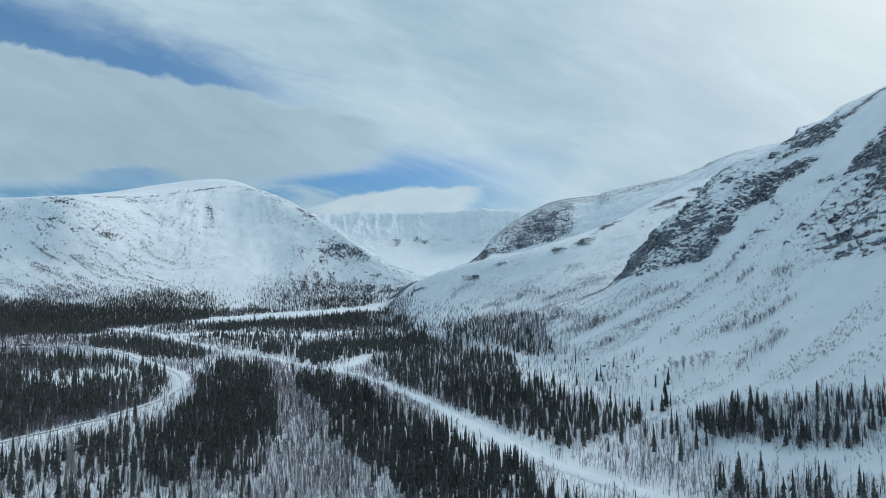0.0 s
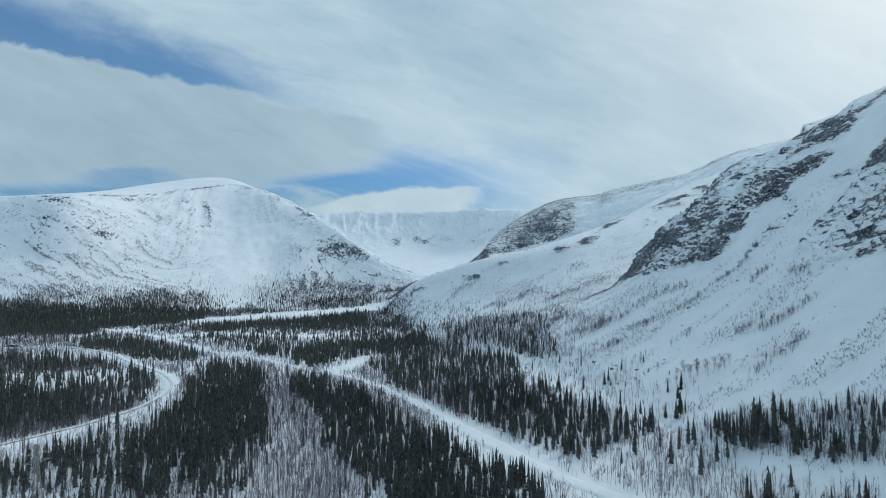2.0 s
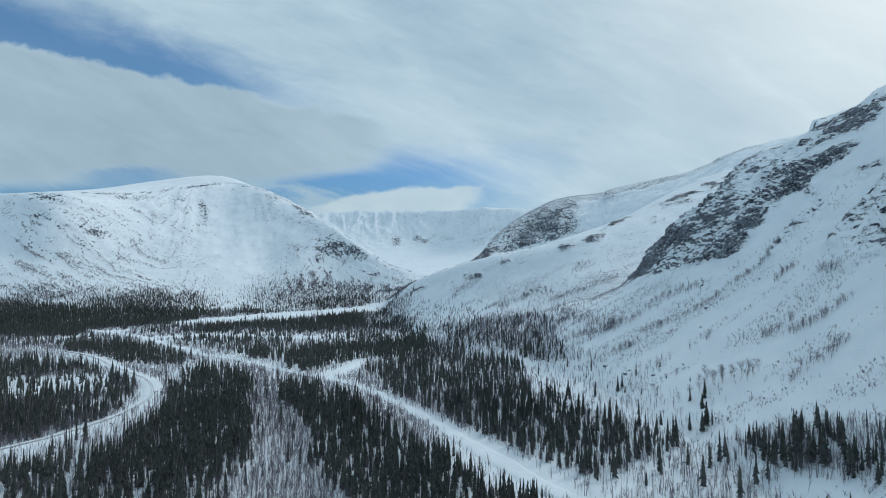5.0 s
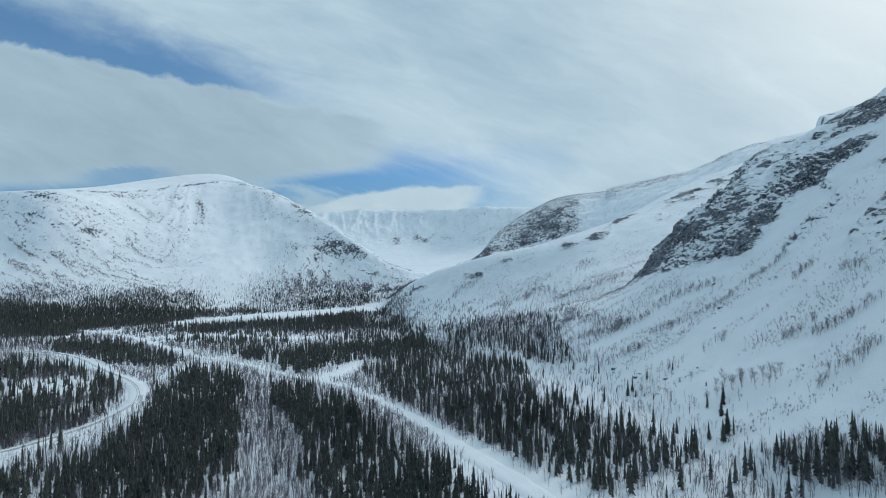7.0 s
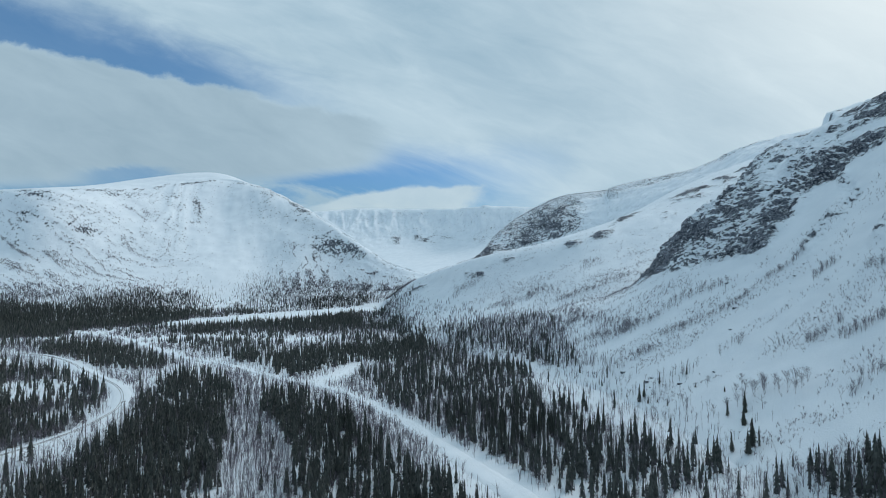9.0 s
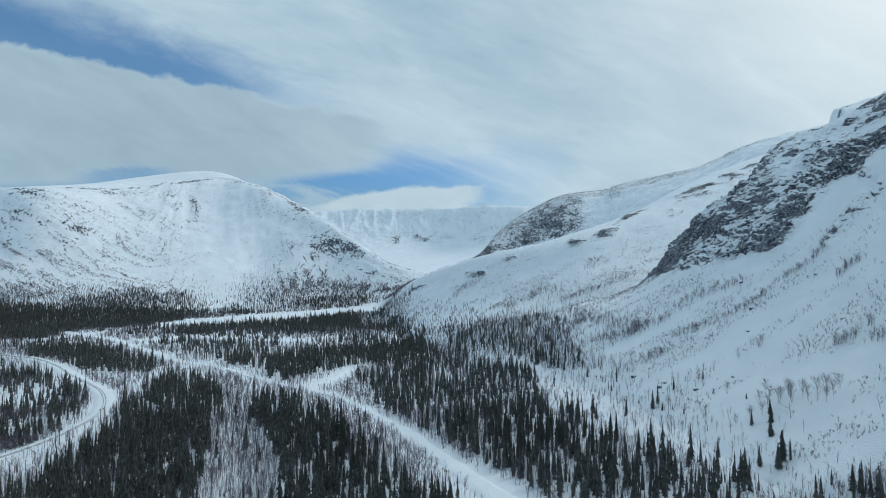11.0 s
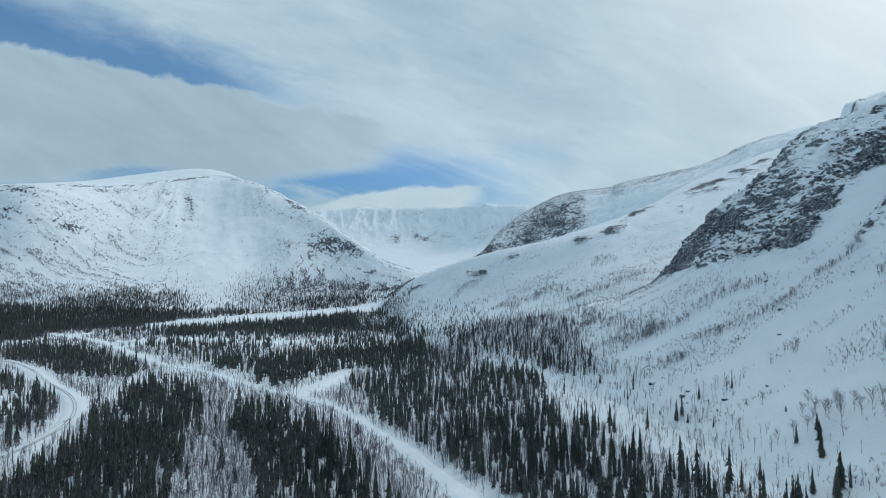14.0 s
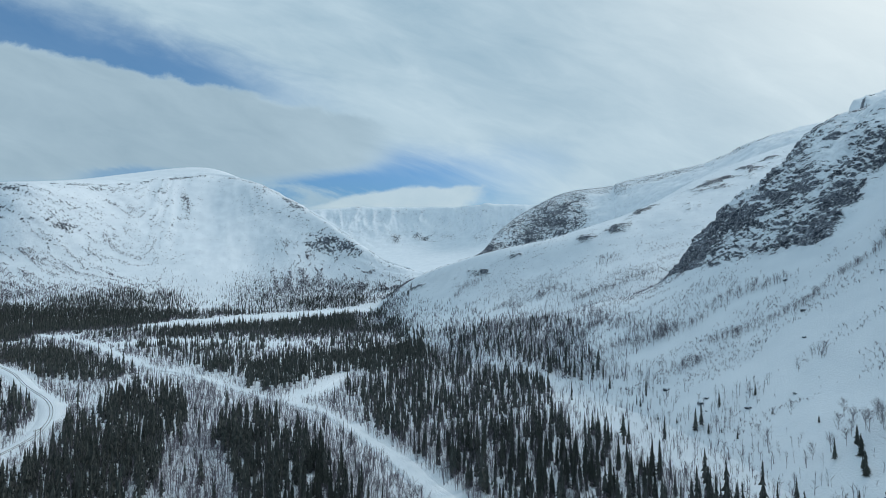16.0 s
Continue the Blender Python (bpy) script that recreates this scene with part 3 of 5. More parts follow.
def shoulder_shape(p, u, v, nrm):
    x, y, z = p[..., 0], p[..., 1], p[..., 2]
    relief = smooth(v, 0.5, 1.5) * (1.2 * fbm(x / 50, y / 50, z / 50, 4)) + smooth(v, 1.5, 2.5) * 2.5 * fbm((0.8 * x + 0.6 * y) / 90, (0.8 * y - 0.6 * x) / 90, z / 120, 3)
    broken = smooth(fbm(x / 24, y / 24, z / 14, 4), -0.05, 0.3)
    knobs = 1.3 * wave(u, 4.84, 0.15) * wave(v, 2.68, 0.10) + 1.3 * wave(u, 5.41, 0.20) * wave(v, 2.73, 0.09) + 1.3 * wave(u, 5.86, 0.24) * wave(v - 0.25 * (u - 5.86), 3.02, 0.08) \
        + 1.3 * broken * (wave(u, 2.72, 0.14) * wave(v, 2.22, 0.08) + wave(u, 3.05, 0.14) * wave(v, 2.40, 0.06) + wave(u, 3.42, 0.17) * wave(v, 2.52, 0.05)) \
        + 1.3 * wave(u, 1.05, 0.22) * wave(v, 2.22, 0.09) + 0.9 * broken * wave(u, 2.2, 0.3) * wave(v, 2.25, 0.2) \
        + 1.0 * broken * smooth(u, 6.1, 6.6) * wave(v, 2.86 + 0.22 * fbm(u * 6, 0, 0, 3), 0.14) + 0.7 * broken * wave(u, 6.4, 0.15) * wave(v, 2.60, 0.05)
    summit = smooth(u + 0.05 * fbm(x / 40, y / 40, z / 40, 3), 8.45, 8.63) * (0.9 + 0.35 * fbm(x / 60, y / 60, 2.0, 3)) * smooth(v, 2.66, 2.98) * (1 - smooth(v, 3.7, 4.3))      # blunt snowy knob further up the ridge
    relief = relief + 52 * summit + 6 * knobs * (0.6 + 0.6 * fbm(x / 12, y / 12, z / 12, 4))

    def rock(steep, q):
        return np.minimum(knobs + 0.7 * wave(u, 8.54, 0.04) * wave(v, 2.95, 0.2), 1.0) * (0.78 + 0.7 * fbm(q[..., 0] / 11, q[..., 1] / 11, q[..., 2] / 7, 4)) + 0.05
    return relief, rock


mountain([SHOULDER_FOOT, SHOULDER_APRON, SHOULDER_MID, SHOULDER_EDGE, SHOULDER_BENCH, SHOULDER_REAR], 430, [26, 50, 70, 36, 10], (0.3, 9.0), shoulder_shape, SNOW_NEAR,
         "snowy mountain shoulder with low rock outcrops along its edge")

# near mountain with a broken crag above an open snow slope
CRAG_FOOT = [(108, 40, 4), (110, 250, 4), (112, 350, 5), (110, 430, 6), (103, 490, 7), (88, 550, 8), (72, 620, 8), (60, 720, 8), (50, 840, 10)]
CRAG_LOW = [(168, 40, 34), (162, 250, 30), (158, 360, 29), (168, 440, 38), (168, 510, 45), (163, 570, 50), (148, 645, 54), (140, 760, 50), (130, 880, 40)]
CRAG_MID = [(240, 40, 85), (235, 250, 82), (228, 370, 74), (226, 470, 78), (236, 535, 88), (232, 590, 96), (209, 665, 87), (215, 770, 66), (215, 880, 50)]
CRAG_UPPER = [(330, 40, 168), (325, 250, 164), (320, 390, 160), (312, 500, 155), (308, 560, 156), (284, 612, 161), (254, 690, 137), (270, 780, 90), (270, 880, 60)]
CRAG_HIGH = [(390, 60, 230), (388, 260, 228), (385, 410, 228), (378, 520, 222), (350, 590, 208), (320, 625, 196), (297, 662, 181), (310, 760, 110), (320, 880, 70)]
CRAG_CREST = [(475, 60, 300), (475, 280, 299), (478, 450, 298), (479, 610, 294), (431, 640, 262), (385, 670, 235), (352, 690, 217), (380, 790, 140), (390, 900, 80)]
CRAG_TOP = [(650, 60, 330), (650, 280, 325), (640, 500, 314), (610, 700, 298), (530, 760, 255), (480, 780, 222), (440, 800, 196), (460, 860, 120), (470, 950, 80)]


def crag_shape(p, u, v, nrm):
    x, y, z = p[..., 0], p[..., 1], p[..., 2]
    base = 1.98 + 0.34 * (1 - smooth(u, 3.9, 5.4)) + 0.10 * fbm(u * 4, 0.0, 2.0, 3)
    rib = wave(u, 3.24 + 0.9 * smooth(v, 2.85, 3.6), 0.16) * smooth(v, 2.30, 2.42) * (1 - smooth(v, 3.5, 3.8))
    crag = smooth(u + 0.9 * smooth(v, 3.0, 3.8), 3.95, 4.25) * (1 - smooth(u, 6.7, 7.2)) * smooth(v, base - 0.03, base + 0.08) * (1 - smooth(v, 5.0, 5.2))
    gully = 0.8 * wave(u - 0.2 * (v - 3), 4.75, 0.08) * wave(v, 3.6, 0.6)
    wing = smooth(u, 1.4, 1.7) * (1 - smooth(u, 2.60 + 0.08 * fbm(v * 4, 0.0, 3.0, 3), 2.70)) * smooth(v, 2.38 + 0.25 * fbm(u * 5, 1.0, 0.0, 3), 2.55) * (1 - smooth(v, 3.95, 4.15))
    wing = np.maximum(wing, wave(u, 2.92, 0.26) * wave(v, 3.28, 0.13))
    snowfield = wave(u, 3.55, 0.45) * wave(v, 3.97, 0.13) + 0.8 * wave(u, 2.9, 0.35) * wave(v, 3.85, 0.22)
    summit = wave(u, 3.6, 0.28) * wave(v, 4.5, 0.25)
    rim = wave(v, 4.62, 0.20) * smooth(u, 3.15, 3.4) * (1 - smooth(u, 4.3, 4.7))
    hard = np.clip(summit + crag * (1 - 0.9 * gully) + wing + rib - snowfield, 0, 1)
    warp = fbm(x / 34, y / 34, z / 34, 4)
    strata = z + 0.22 * y - 0.15 * x + 16 * warp
    saw = strata / 13.0 % 1.0
    saw2 = (strata + 6 * fbm(x / 9, y / 9, z / 9, 3)) / 4.6 % 1.0
    terrace = 3.2 * (smooth(saw, 0.0, 0.75) - saw) + 1.7 * (smooth(saw2, 0.1, 0.8) - saw2)
    blocks = 6.5 * fbm(x / 22, y / 22, z / 16, 5, 0.55) + 2.6 * fbm(x / 5, y / 5, z / 4, 3)
    buttress = fbm(u * 2.6 + 0.3 * v, v * 0.9, 6.0, 3, ridged=True) - 0.4
    relief = 0.7 * fbm(x / 60, y / 60, z / 60, 3) * smooth(v, 0.4, 1.2) + hard * (1 - 0.5 * smooth(v, 4.0, 4.8)) * (terrace + blocks + 7.0 * buttress)

    def rock(steep, q):
        cover = fbm(q[..., 0] / 62, q[..., 1] / 62, q[..., 2] / 44, 6, 0.62)
        ridge = wave(v, 4.33 + 0.5 * (1 - smooth(u, 2.5, 3.5)), 0.10) * smooth(u, 2.2, 2.7) * (1 - smooth(u, 4.55, 4.75)) * (1 - 0.9 * wave(u, 4.13, 0.07))      # dark cliffs along the summit ridge
        return np.maximum(ridge * (0.72 + 0.9 * cover), hard * (0.17 + 0.12 * crag + 0.34 * wing + 0.22 * crag * (1 - smooth(v, 2.5, 3.3)) + 0.42 * smooth(steep, 0.34, 0.72) + 1.45 * cover)) + 0.35 * rim * (0.7 + cover)
    return relief, rock


mountain([CRAG_FOOT, CRAG_LOW, CRAG_MID, CRAG_UPPER, CRAG_HIGH, CRAG_CREST, CRAG_TOP], 560, [20, 44, 98, 76, 64, 12], (1.9, 6.9), crag_shape, SNOW_NEAR,
         "steep snowy mountain with a broken dark rock crag")

# ---- railway, track and river ----


def track_half(y):
    """The cleared track is broad in the near part and narrow between the birches further on."""
    return 5.6 - 2.0 * smooth(y, 430, 500) * (1 - smooth(y, 660, 760))


def ribbon(line, half, lift, rise=0.0, per=6, edge=0.0):
    """A strip along a line on the plan, laid on the land; its edges sink a little."""
    c = curve(line, per)
    d = np.gradient(c, axis=0)
    d /= np.linalg.norm(d, axis=1, keepdims=True)
    side = np.stack([d[:, 1], -d[:, 0]], 1)
    rows, n = [], len(c)
    ends = smooth(np.minimum(np.arange(n), n - 1 - np.arange(n)), 0, 6)
    for k in np.linspace(-1, 1, 7):
        w = (half(c[:, 1]) if callable(half) else half) * k * (1 + edge * fbm(c[:, 0] / 25, c[:, 1] / 25, 3.0 + k, 3))
        q = c + side * w[:, None]
        rows.append(np.stack([q[:, 0], q[:, 1], height(q[:, 0], q[:, 1]) - 0.8 + (0.8 + lift + rise * (1 - abs(k) ** 4)) * ends - 0.6 * (abs(k) == 1)], 1))
    return np.array(rows)


def ribbon_mesh(name, rows, mat):
    return mesh_of(name, rows.reshape(-1, 3), grid_faces(*rows.shape[:2])[:, ::-1], mat, np.zeros(rows.shape[:2]))


railway_bed = new("railway", ribbon_mesh("railway", ribbon(RAILWAY, 7.0, 0.35, 0.5, 8, 0.2), SNOW_NEAR))
tagged(railway_bed, "curved single-track railway bed covered in snow", "railway", kind="structure")


def rail_strip(offset, half, lift, mat, name):
    c = curve(RAILWAY, 14)
    d = np.gradient(c, axis=0)
    d /= np.linalg.norm(d, axis=1, keepdims=True)
    side = np.stack([d[:, 1], -d[:, 0]], 1)
    base = height(c[:, 0], c[:, 1]) + 0.9
    rows = []
    for w, h in ((-half, 0.0), (-half, lift), (half, lift), (half, 0.0)):
        q = c + side * (offset + w)
        rows.append(np.stack([q[:, 0], q[:, 1], base + h], 1))
    rows = np.array(rows)
    return part(name, mesh_of(name, rows.reshape(-1, 3), grid_faces(*rows.shape[:2])[:, ::-1], mat, shade=False), railway_bed)


for off in (-0.76, 0.76):
    rail_strip(off, 0.13, 0.05, BALLAST, "ballast")
    rail_strip(off, 0.06, 0.18, STEEL, "rail")

for name, line, half, label in (("track", TRACK, track_half, "straight cleared track through the forest, smooth with snow"),
                                ("track", BRANCH, 5.0, "short snow-covered side clearing beside the track")):
    tagged(new(name, ribbon_mesh(name, ribbon(line, half, 0.3, 0.5, 8, 0.5), SNOW_NEAR)), label, "track", kind="structure")
tagged(new("river", ribbon_mesh("river", ribbon(RIVER, 16, 0.25, 0.2, 8, 0.4), SNOW_FAR)), "frozen river bend under unbroken snow", "river", kind="structure")

# ---- templates for trees ----
rnd = np.random.RandomState(11)


def fan(verts, tris, apex, rim):
    a = len(verts)
    verts.append(apex)
    verts.extend(rim)
    k = len(rim)
    tris.extend((a, a + 1 + i, a + 1 + (i + 1) % k) for i in range(k))


def spruce_crown(tiers, sides, seed, girth=0.115, bottom=0.08):
    """A narrow spire of drooping, ragged whorls; height 1."""
    r = np.random.RandomState(seed)
    verts, tris = [], []
    for i in range(tiers):
        f = i / tiers
        z0 = bottom + (1 - bottom) * f
        top = min(1.0, z0 + (1 - bottom) / tiers * (1.55 if i < tiers - 1 else 1.0))
        rad = 1.15 * girth * (1 - f) ** 1.1 * r.uniform(0.8, 1.15) * (0.75 + 0.25 * min(1, f * 6)) + 0.008
        spin, lean = r.uniform(0, 6.28), r.normal(0, 0.006, 2)
        rim = []
        for k in range(sides):
            a = spin + 6.2832 * k / sides + r.uniform(-0.15, 0.15)
            q = rad * (r.uniform(0.75, 1.45) if k % 2 == 0 else r.uniform(0.28, 0.55))
            rim.append((lean[0] + q * math.cos(a), lean[1] + q * math.sin(a), z0 - q * 0.35 + r.uniform(-0.014, 0.010)))
        fan(verts, tris, (lean[0] * 0.3, lean[1] * 0.3, top), rim)
    return np.array(verts), np.array(tris)


def spruce_trunk(sides=6):
    verts, tris = [], []
    rim = [(0.012 * math.cos(6.2832 * k / sides), 0.012 * math.sin(6.2832 * k / sides), -0.04) for k in range(sides)]
    fan(verts, tris, (0, 0, 0.9), rim)
    return np.array(verts), np.array(tris)


def blade(verts, tris, p, q, w):
    """A thin tapered limb from p to q: three-sided."""
    p, q = np.array(p, float), np.array(q, float)
    d = q - p
    s = np.cross(d, (0.3, 0.2, 1.0))
    s /= np.linalg.norm(s) + 1e-9
    t = np.cross(d, s)
    t /= np.linalg.norm(t) + 1e-9
    a = len(verts)
    verts.extend([tuple(p + s * w), tuple(p - 0.5 * s * w + 0.8 * t * w), tuple(p - 0.5 * s * w - 0.8 * t * w), tuple(q)])
    tris.extend([(a, a + 1, a + 3), (a + 1, a + 2, a + 3), (a + 2, a, a + 3)])


def birch_trunk(seed, width=0.011, stems=1):
    r = np.random.RandomState(seed)
    verts, tris = [], []
    for s in range(stems):
        lean = r.normal(0, 0.05 + 0.06 * (stems > 1), 2)
        blade(verts, tris, (lean[0] * 0.1, lean[1] * 0.1, -0.03), (lean[0], lean[1], r.uniform(0.8, 0.98)), width)
    return np.array(verts), np.array(tris)


def birch_twigs(seed, limbs, fine, spread=0.17, width=0.006, solid=True):
    """Bare upswept limbs with sprays of thin twigs."""
    r = np.random.RandomState(seed)
    verts, tris = [], []
    for i in range(limbs):
        z0 = r.uniform(0.25, 0.8)
        a = r.uniform(0, 6.28)
        reach = spread * (1.15 - z0) * r.uniform(0.6, 1.3)
        tip = np.array((math.cos(a) * reach, math.sin(a) * reach, min(1.0, z0 + reach * r.uniform(1.0, 2.2))))
        root = np.array((0, 0, z0))
        if solid:
            blade(verts, tris, root, tip, width)
        else:
            j = len(verts)
            verts.extend([(0.0, 0.0, z0 - 1.2 * width), (-math.sin(a) * width, math.cos(a) * width, z0 + 1.2 * width), tuple(tip)])
            tris.append((j, j + 1, j + 2))
        for k in range(fine):
            m = root + (tip - root) * r.uniform(0.35, 1.0)
            end = m + np.array((r.normal(0, 0.045), r.normal(0, 0.045), r.uniform(0.0, 0.10)))
            j = len(verts)
            s = r.normal(0, 1, 3)
            s = s / np.linalg.norm(s) * width * 0.8
            verts.extend([tuple(m - s), tuple(m + s), tuple(end)])
            tris.append((j, j + 1, j + 2))
    return np.array(verts), np.array(tris)


def birch_sprig(seed, stems, limbs, width):
    """A cheap bare birch: thin leaning stems and upswept limbs, one sliver each."""
    r = np.random.RandomState(seed)
    verts, tris = [], []

    def sliver(p, q, w):
        a, j = r.uniform(0, 3.14), len(verts)
        verts.extend([(p[0] - w * math.cos(a), p[1] - w * math.sin(a), p[2]), (p[0] + w * math.cos(a), p[1] + w * math.sin(a), p[2]), tuple(q)])
        tris.append((j, j + 1, j + 2))

    for s in range(stems):
        foot = r.normal(0, 0.05, 2) if stems > 1 else np.zeros(2)
        lean = foot + r.normal(0, 0.07, 2)
        high = r.uniform(0.7, 1.0)
        sliver((foot[0], foot[1], -0.03), (lean[0], lean[1], high), width)
        for k in range(limbs):
            f = r.uniform(0.3, 0.8)
            p = (foot[0] + (lean[0] - foot[0]) * f, foot[1] + (lean[1] - foot[1]) * f, high * f)
            q = (p[0] + r.normal(0, 0.16), p[1] + r.normal(0, 0.16), min(1.0, p[2] + r.uniform(0.10, 0.35)))
            sliver(p, q, width * 0.8)
    return np.array(verts), np.array(tris)


def stamp(templates, pos, tall, girth, seed):
    """Many scaled and turned copies of the templates, joined: vertices and triangles."""
    r = np.random.RandomState(seed)
    pick = r.randint(0, len(templates), len(pos))
    vs, ts, base = [], [], 0
    for i, (tv, tt) in enumerate(templates):
        sel = np.where(pick == i)[0]
        if not len(sel):
            continue
        a = r.uniform(0, 6.2832, len(sel))
        ca, sa = np.cos(a)[:, None], np.sin(a)[:, None]
        h, g = tall[sel][:, None], (tall[sel] * girth[sel])[:, None]
        x = (tv[None, :, 0] * ca - tv[None, :, 1] * sa) * g + pos[sel, 0][:, None]
        y = (tv[None, :, 0] * sa + tv[None, :, 1] * ca) * g + pos[sel, 1][:, None]
        z = tv[None, :, 2] * h + pos[sel, 2][:, None]
        vs.append(np.stack([x, y, z], 2).reshape(-1, 3))
        ts.append((tt[None] + (base + np.arange(len(sel)) * len(tv))[:, None, None]).reshape(-1, 3))
        base += len(sel) * len(tv)
    return np.concatenate(vs), np.concatenate(ts)


SPRUCE_FINE = [spruce_crown(16, 16, s, g) for s, g in ((1, 0.105), (2, 0.12), (3, 0.095), (4, 0.13))]
SPRUCE_MID = [spruce_crown(9, 8, s, g) for s, g in ((5, 0.11), (6, 0.125), (7, 0.10), (8, 0.135), (9, 0.115))]
SPRUCE_THIN = [spruce_crown(5, 6, s, g) for s, g in ((15, 0.11), (16, 0.125), (17, 0.10), (18, 0.135))]
SPRUCE_FAR = [spruce_crown(2, 4, s, g) for s, g in ((10, 0.13), (11, 0.145), (12, 0.12))]
BIRCH_FINE = [(birch_trunk(s, 0.010, n), birch_twigs(s + 50, 24, 12, 0.32, 0.0048)) for s, n in ((1, 1), (2, 2), (3, 1), (4, 3))]


def joined(*pairs):
    vs, ts, base = [], [], 0
    for v, t in pairs:
        vs.append(v)
        ts.append(t + base)
        base += len(v)
    return np.concatenate(vs), np.concatenate(ts)


BIRCH_MID = [birch_sprig(s + 20, 1 + s % 2, 9 - 5 * (s % 2), 0.0170) for s in range(8)]
BIRCH_TUFT = [joined(birch_trunk(s + 70, 0.012, 1 + s % 2), birch_twigs(s + 80, 11, 2, 0.42, 0.012, False)) for s in range(6)]
BIRCH_THIN = [birch_sprig(s + 30, 1 + s % 2, 3 - s % 2, 0.0250) for s in range(8)]
BIRCH_FAR = [birch_sprig(s + 40, 2, 1, 0.046) for s in range(5)]
SHRUB = [birch_twigs(s + 160, 4, 1, 0.42, 0.050, False) for s in range(6)]

SHRUB_FAR = [birch_twigs(s + 190, 4, 0, 0.55, 0.075, False) for s in range(6)]

# ---- the forest's plan: stands and openings, as outlines on the ground ----
STAND_BY_RAIL = [(-224, 579), (-174, 557), (-131, 450), (-95, 338), (-101, 306), (-112, 280), (-123, 258), (-151, 280), (-160, 320), (-183, 407), (-214, 496)]
STAND_BY_TRACK = [(-136, 504), (-100, 518), (-38, 402), (-1, 329), (27, 280), (50, 232), (57, 209), (3, 200), (-21, 255), (-44, 306), (-82, 369), (-118, 443)]
STAND_UNDER_SLOPE = [(-81, 607), (-73, 594), (-31, 707), (69, 594), (60, 461), (54, 420), (82, 392), (100, 378), (110, 354), (118, 334), (115, 318), (108, 320), (84, 307), (65, 293), (51, 310), (27, 359), (-19, 437)]
STAND_ON_SLOPE = [(134, 312), (148, 308), (160, 298), (174, 268), (190, 235), (170, 212), (152, 232), (136, 268), (126, 298)]
STAND_NEAR = [(110, 232), (140, 208), (205, 172), (205, 160), (98, 165)]
STAND_IN_CURVE = [(-750, 690), (-553, 629), (-463, 642), (-373, 621), (-262, 533), (-219, 467), (-216, 449), (-215, 407), (-239, 353), (-265, 303), (-750, 260)]
STAND_MIDDLE = [(-184, 688), (-151, 754), (-61, 798), (-27, 840), (-16, 729), (-46, 640), (-82, 668), (-113, 610), (-143, 592)]
STAND_SMALL = [(-240, 717), (-200, 721), (-181, 662), (-204, 662)]
BELT_BY_RIVER = [(-396, 985), (-321, 1032), (-233, 1108), (-167, 1222), (-138, 1036), (-201, 977), (-305, 990), (-362, 917)]
MIXED_FLAT = [(-377, 832), (-307, 973), (-243, 937), (-205, 805), (-172, 652), (-236, 698)]
STAND_FAR = [(-1500, 1300), (-1073, 1171), (-871, 1191), (-693, 1141), (-506, 1219), (-441, 1074), (-547, 988), (-540, 880), (-756, 852), (-1500, 780)]
STAND_ACROSS = [(-479, 784), (-415, 790), (-275, 665), (-263, 632), (-303, 622), (-357, 656), (-450, 720)]
STAND_LOW = [(-257, 265), (-182, 281), (-151, 285), (-119, 265), (-92, 205), (-199, 205)]
BIRCH_STRIP = [(-210, 629), (-173, 601), (-134, 516), (-118, 463), (-98, 426), (-80, 395), (-70, 358), (-62, 326), (-47, 291), (-22, 240), (-5, 193), (-75, 199), (-84, 284), (-92, 331), (-107, 372), (-132, 437), (-158, 517)]
RAIL_BANK = [(-260, 290), (-219, 365), (-207, 411), (-205, 449), (-214, 482), (-200, 472), (-186, 440), (-179, 399), (-182, 369), (-190, 344), (-204, 317), (-238, 267)]
OPEN_IN_CURVE = [(-411, 549), (-350, 568), (-311, 575), (-269, 523), (-266, 500), (-301, 464), (-327, 450)]
OPEN_BY_CURVE = [(-259, 440), (-258, 473), (-238, 492), (-216, 461), (-220, 430), (-239, 420)]
OPEN_PATCH = [(-112, 566), (-98, 598), (-86, 640), (-80, 630), (-80, 590), (-90, 560), (-104, 556)]
OPEN_RIVER = [(-470, 1120), (-366, 1246), (-279, 1323), (-191, 1396), (-140, 1450), (-106, 1300), (-171, 1262), (-248, 1180), (-321, 1098), (-398, 1024), (-480, 985)]
OPEN_UNDER_SLOPE = [(122, 284), (136, 266), (152, 231), (163, 208), (156, 198), (138, 225), (122, 258)]
OPEN_FOOT = [(120, 318), (114, 352), (102, 382), (84, 398), (72, 430), (150, 440), (175, 330), (152, 314)]
OPEN_GLADE = [(72, 599), (106, 545), (133, 508), (146, 467), (150, 404), (146, 362), (128, 352), (98, 412), (85, 440), (66, 470), (66, 541)]
BROWN_BIRCHES = [(45, 680), (10, 770), (0, 850), (54, 810), (79, 775), (113, 772), (122, 695), (113, 613), (113, 565), (104, 550), (86, 577), (72, 619)]


def inside(x, y, outline):
    hit = np.zeros(np.shape(x), bool)
    n = len(outline)
    for i in range(n):
        (ax, ay), (bx, by) = outline[i], outline[(i + 1) % n]
        cross = (ay > y) != (by > y)
        hit ^= cross & (x < (bx - ax) * (y - ay) / (by - ay + 1e-12) + ax)
    return hit


